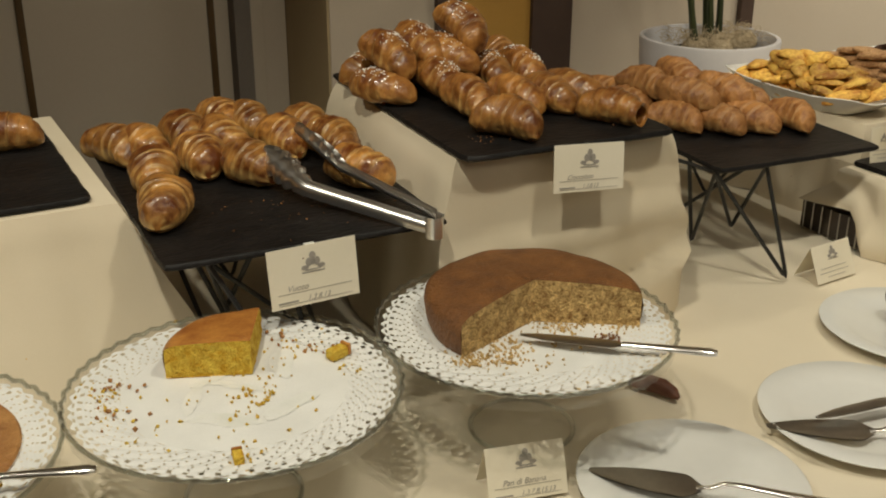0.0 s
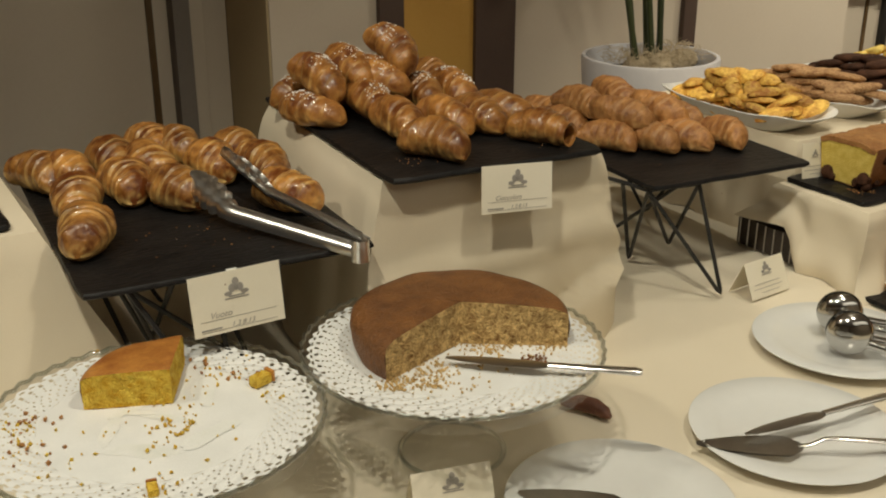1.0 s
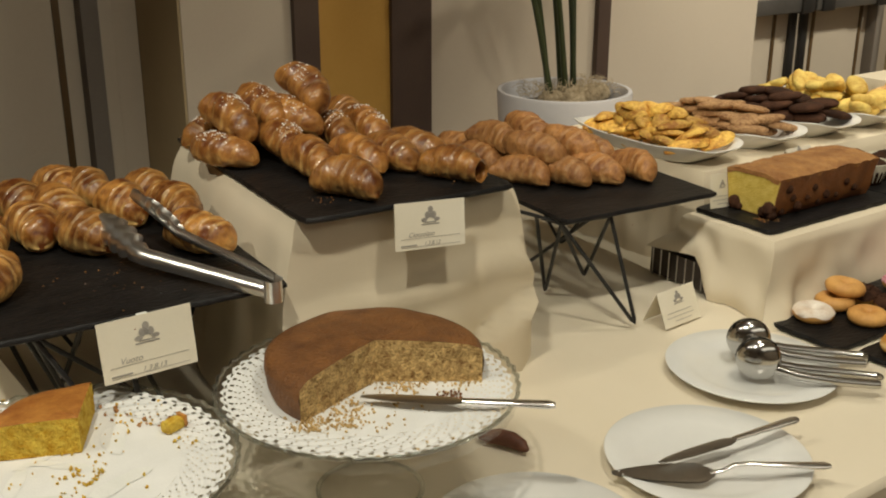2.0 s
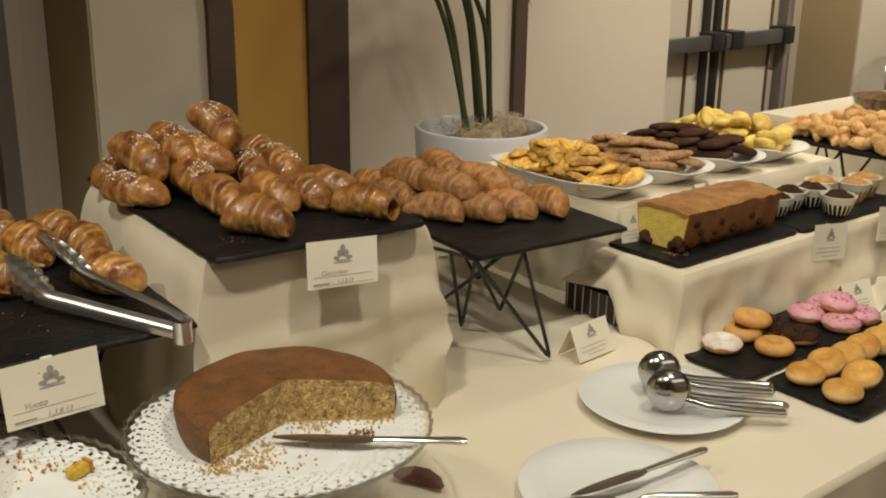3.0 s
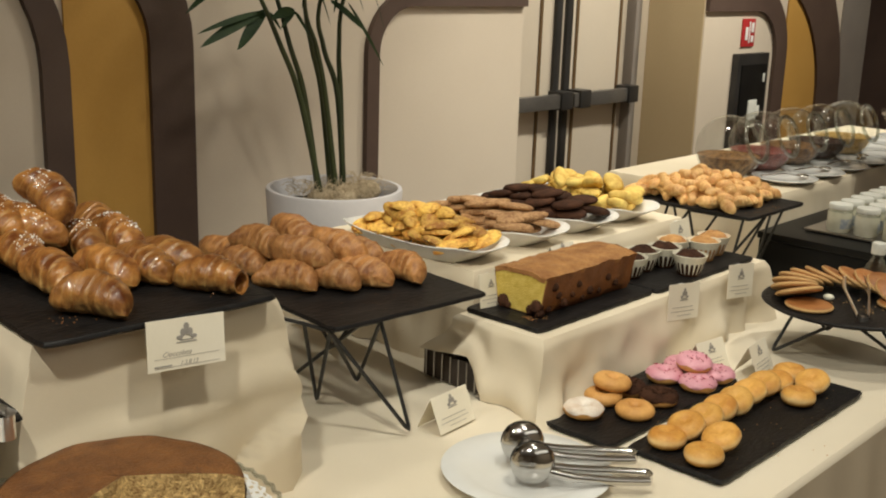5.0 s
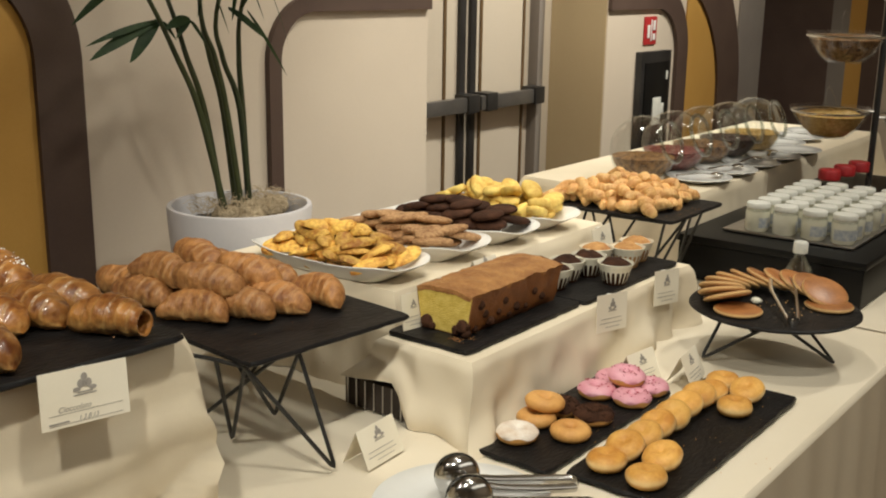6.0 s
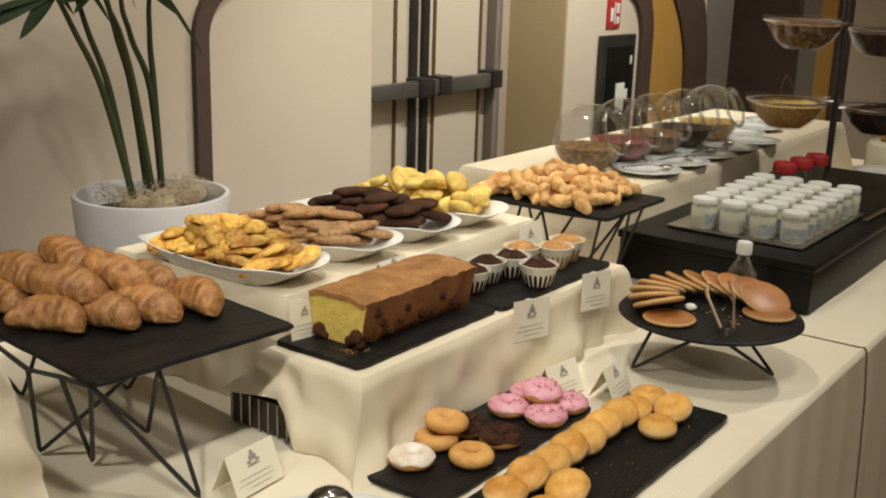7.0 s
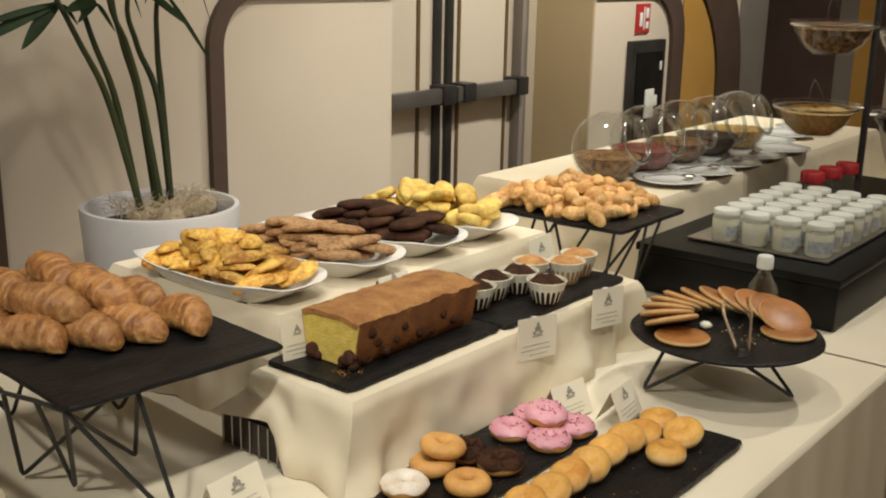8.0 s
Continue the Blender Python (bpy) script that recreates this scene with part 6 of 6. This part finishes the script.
def hung_bowl(dx, dy, z, fill, seed):
    R, h = 0.105, 0.078
    b = Shape().lathe([(0.0005, 0.0), (R * 0.45, 0.0), (R * 0.72, h * 0.3), (R * 0.92, h * 0.75), (R, h), (R * 1.05, h + 0.003), (R * 1.04, h + 0.006), (R * 0.97, h + 0.002), (R * 0.89, h * 0.76), (R * 0.69, h * 0.34), (R * 0.43, 0.004), (0.0005, 0.004)], 44)
    ob = part("glass_bowl", b, GLASS, tw, "clear glass bowl", 60, Matrix.Translation((dx, dy, z)))
    f = Shape().lathe([(R * 0.42, 0.005), (R * 0.67, h * 0.35), (R * 0.87, h * 0.80)], 36)
    rows = [[(R * 0.87 * (1 - i / 7.1) * math.cos(2 * math.pi * k / 36), R * 0.87 * (1 - i / 7.1) * math.sin(2 * math.pi * k / 36), h * 0.80 + 0.012 * min(1, i / 3) + (0.006 * wob((i * 0.9 * math.cos(k * 0.17), i * 0.9 * math.sin(k * 0.17), seed), 1.6, seed) if i else 0)) for k in range(36)] for i in range(8)]
    f.grid(rows, close_v=True)
    part("cereal", f, fill, ob, "loose dry cereal", 80)
    part("bowl_ring", Shape().tube([(R * 0.99 * math.cos(2 * math.pi * k / 32), R * 0.99 * math.sin(2 * math.pi * k / 32), h - 0.006) for k in range(32)], 0.003, 6, True), STEEL, ob, "chrome holding ring")
    part("scoop_wire", Shape().bent([(-0.055, 0.0, h * 0.6), (-0.05, 0.0, h + 0.045), (0.0, 0.01, h + 0.065), (0.045, 0.0, h + 0.02), (0.05, 0.0, h * 0.6)], 0.002, 6), GLASS, ob, "clear scoop handle")
    d = Vector((dx, dy, 0))
    e = d.normalized() * (d.length - R)
    part("arm", Shape().tube([(0, 0, z + h - 0.006), (e.x, e.y, z + h - 0.006)], 0.004, 8), STEEL, tw, "chrome arm")


hung_bowl(-0.085, 0.10, 0.272, FLAKES, 1)
hung_bowl(-0.065, 0.083, 0.478, CEREAL, 2)
hung_bowl(0.10, -0.09, 0.255, DARK_CEREAL, 3)
hung_bowl(0.09, -0.08, 0.46, DARK_CEREAL, 4)
gb = Shape().lathe([(0.0005, 0.0), (0.05, 0.0), (0.085, 0.03), (0.09, 0.07), (0.087, 0.07), (0.082, 0.032), (0.048, 0.004), (0.0005, 0.004)], 40)
single("glass_bowl", gb, GLASS, pose(3.83, 1.09, T + 0.003), "empty clear glass bowl on the cloth", "bowl", sharp=60)
for k in range(7):
    plate(4.02, 0.96, 0.10, "white plate in a low stack", T + 0.003 + 0.0085 * k)
ck = thing("white_cake", pose(4.32, 0.98, T + 0.003), "white frosted cake with yellow fruit on top", "cake")
part("frosting", Shape().lathe([(0.12, 0.0), (0.122, 0.02), (0.12, 0.11), (0.11, 0.12), (0.0005, 0.122)], 40), YOGHURT, ck, "smooth white frosting", 60)
for k in range(6):
    part("fruit", Shape().grid(blob((0.06 * math.cos(k * 1.05), 0.06 * math.sin(k * 1.05), 0.13), 0.022, k, 0.8), close_v=True), YELLOW_COOKIE, ck, "piece of yellow fruit", 80)

# ---- palm in its planter ----
palm = thing("potted_palm", pose(2.012, 2.06, 0.0), "slim green palm in a tall white planter", "potted plant")
part("planter", Shape().lathe([(0.0005, 0.0), (0.12, 0.0), (0.125, 0.01), (0.150, 0.40), (0.172, 0.80), (0.178, 0.895), (0.176, 0.902), (0.166, 0.902), (0.160, 0.88), (0.156, 0.85)], 56), POT, palm, "smooth white round planter", 60)
rows = [[(0.157 * (1 - i / 8.1) * math.cos(2 * math.pi * k / 40), 0.157 * (1 - i / 8.1) * math.sin(2 * math.pi * k / 40), 0.852 + 0.006 * wob((i, k, 0), 0.7, 2)) for k in range(40)] for i in range(9)]
part("soil", Shape().grid(rows, close_v=True), SOIL, palm, "dark potting soil")
fib = Shape()
for i in range(9):
    fib.grid(blob((-0.06 + 0.022 * i + rnd(-0.01, 0.01), rnd(-0.06, 0.03), 0.872 + rnd(0, 0.012)), 0.040, i, 0.7, 0.6), close_v=True)
for _ in range(700):
    p = Vector((rnd(-0.115, 0.115), rnd(-0.09, 0.05), 0.885 + rnd(0, 0.035)))
    q = Vector((rnd(-0.03, 0.03), rnd(-0.03, 0.03), rnd(-0.01, 0.02)))
    fib.tube([p, p + q * 0.5 + Vector((0, 0, 0.006)), p + q], 0.0006, 3)
part("fibre_mulch", fib, FIBRE, palm, "tangled pale coconut fibre", 80)


def leaf_blade(p, d, length, width, droop, side):
    """A drooping strip leaflet from p along d."""
    rows = []
    for i in range(11):
        u = i / 10
        c = p + d * length * u + Vector((0, 0, -droop * u * u))
        w = width * math.sin(math.pi * min(1, 0.06 + u * 0.94)) ** 0.7
        rows.append([tuple(c - side * w + Vector((0, 0, 0.25 * w))), tuple(c), tuple(c + side * w + Vector((0, 0, 0.25 * w)))])
    return rows


def frond(bx, by, pts, start, lean, label_leaf="long drooping palm leaflet"):
    """One stem from the soil through pts (x, y, z from the planter's middle), with leaflets past the share start."""
    P = [Vector((bx, by, 0.865))] + [Vector(p) for p in pts]
    dense = []
    n = 26
    for i in range(n + 1):
        t = i / n * (len(P) - 1)
        k = min(int(t), len(P) - 2)
        f = t - k
        p0, p1, p2, p3 = P[max(k - 1, 0)], P[k], P[k + 1], P[min(k + 2, len(P) - 1)]
        dense.append(0.5 * ((2 * p1) + (p2 - p0) * f + (2 * p0 - 5 * p1 + 4 * p2 - p3) * f * f + (3 * p1 - p0 - 3 * p2 + p3) * f ** 3))
    st = part("stem", Shape().tube(dense, [0.0085 * (1 - 0.68 * i / n) for i in range(n + 1)], 8), STEM, palm, "dark green stem")
    for i in range(int(n * start), n + 1):
        d = (dense[i] - dense[i - 1]).normalized()
        for sd in (-1, 1):
            out = Vector((d.y, -d.x, 0))
            out = (out.normalized() if out.length > 0.05 else Vector((1, 0, 0))) * sd
            dirn = (d * 0.75 + out * rnd(0.5, 0.9) + Vector((lean, 0, rnd(-0.35, 0.05)))).normalized()
            long, fall = rnd(0.16, 0.26), rnd(0.06, 0.16)
            fall = min(fall, max(0.0, dense[i].z + dirn.z * long - 1.44))
            part("leaflet", Shape().grid(leaf_blade(dense[i], dirn, long, rnd(0.006, 0.011), fall, dirn.cross(Vector((0, 0, 1))).normalized())), LEAF, st, label_leaf, 80)


frond(-0.058, -0.02, [(-0.13, -0.02, 1.14), (-0.200, -0.03, 1.275), (-0.262, -0.03, 1.39), (-0.40, -0.02, 1.62), (-0.62, 0.0, 1.76)], 0.62, -0.3)
frond(-0.050, 0.0, [(-0.10, 0.0, 1.14), (-0.146, 0.0, 1.268), (-0.182, 0.01, 1.39), (-0.28, 0.06, 1.70), (-0.42, 0.10, 1.88)], 0.62, -0.2)
frond(0.000, -0.01, [(-0.05, -0.02, 1.14), (-0.088, -0.03, 1.265), (-0.135, -0.04, 1.39), (-0.18, -0.12, 1.74), (-0.22, -0.24, 1.90)], 0.62, 0.0)
frond(0.000, 0.01, [(-0.035, 0.01, 1.14), (-0.070, 0.01, 1.265), (-0.085, 0.02, 1.39), (-0.05, 0.08, 1.78), (0.02, 0.14, 1.98)], 0.62, 0.0)
frond(0.024, -0.01, [(0.0, -0.01, 1.14), (-0.048, -0.01, 1.263), (-0.072, -0.03, 1.39), (0.02, -0.10, 1.74), (0.10, -0.18, 1.90)], 0.62, 0.2)
frond(0.030, 0.0, [(0.018, 0.0, 1.14), (0.012, 0.0, 1.26), (0.020, -0.01, 1.39), (0.09, -0.06, 1.66), (0.17, -0.12, 1.78)], 0.60, 0.3)
for (dx, dz), (ex, ez), wd in (((-0.236, 1.350), (-0.440, 1.316), 0.008), ((-0.236, 1.348), (-0.434, 1.287), 0.016), ((-0.232, 1.346), (-0.337, 1.279), 0.024), ((-0.225, 1.345), (-0.212, 1.320), 0.010), ((-0.147, 1.346), (-0.212, 1.325), 0.012), ((-0.147, 1.346), (-0.127, 1.305), 0.012), ((-0.147, 1.350), (-0.240, 1.346), 0.014),
                               ((-0.034, 1.374), (0.060, 1.311), 0.014), ((0.025, 1.367), (0.120, 1.225), 0.014), ((0.10, 1.42), (0.128, 1.30), 0.010), ((-0.30, 1.45), (-0.47, 1.36), 0.014), ((-0.10, 1.44), (-0.15, 1.37), 0.014), ((-0.09, 1.44), (-0.06, 1.33), 0.016), ((0.0, 1.44), (-0.05, 1.36), 0.018), ((0.03, 1.44), (0.05, 1.36), 0.012)):
    p, d = Vector((dx, -0.02, dz)), Vector((ex - dx, -0.03, ez - dz))
    part("leaflet", Shape().grid(leaf_blade(p, d.normalized(), d.length * 1.02, wd, 0.012, Vector((0.25, 0.5, 0.8)).normalized())), LEAF, palm, "broad drooping green leaflet", 80)
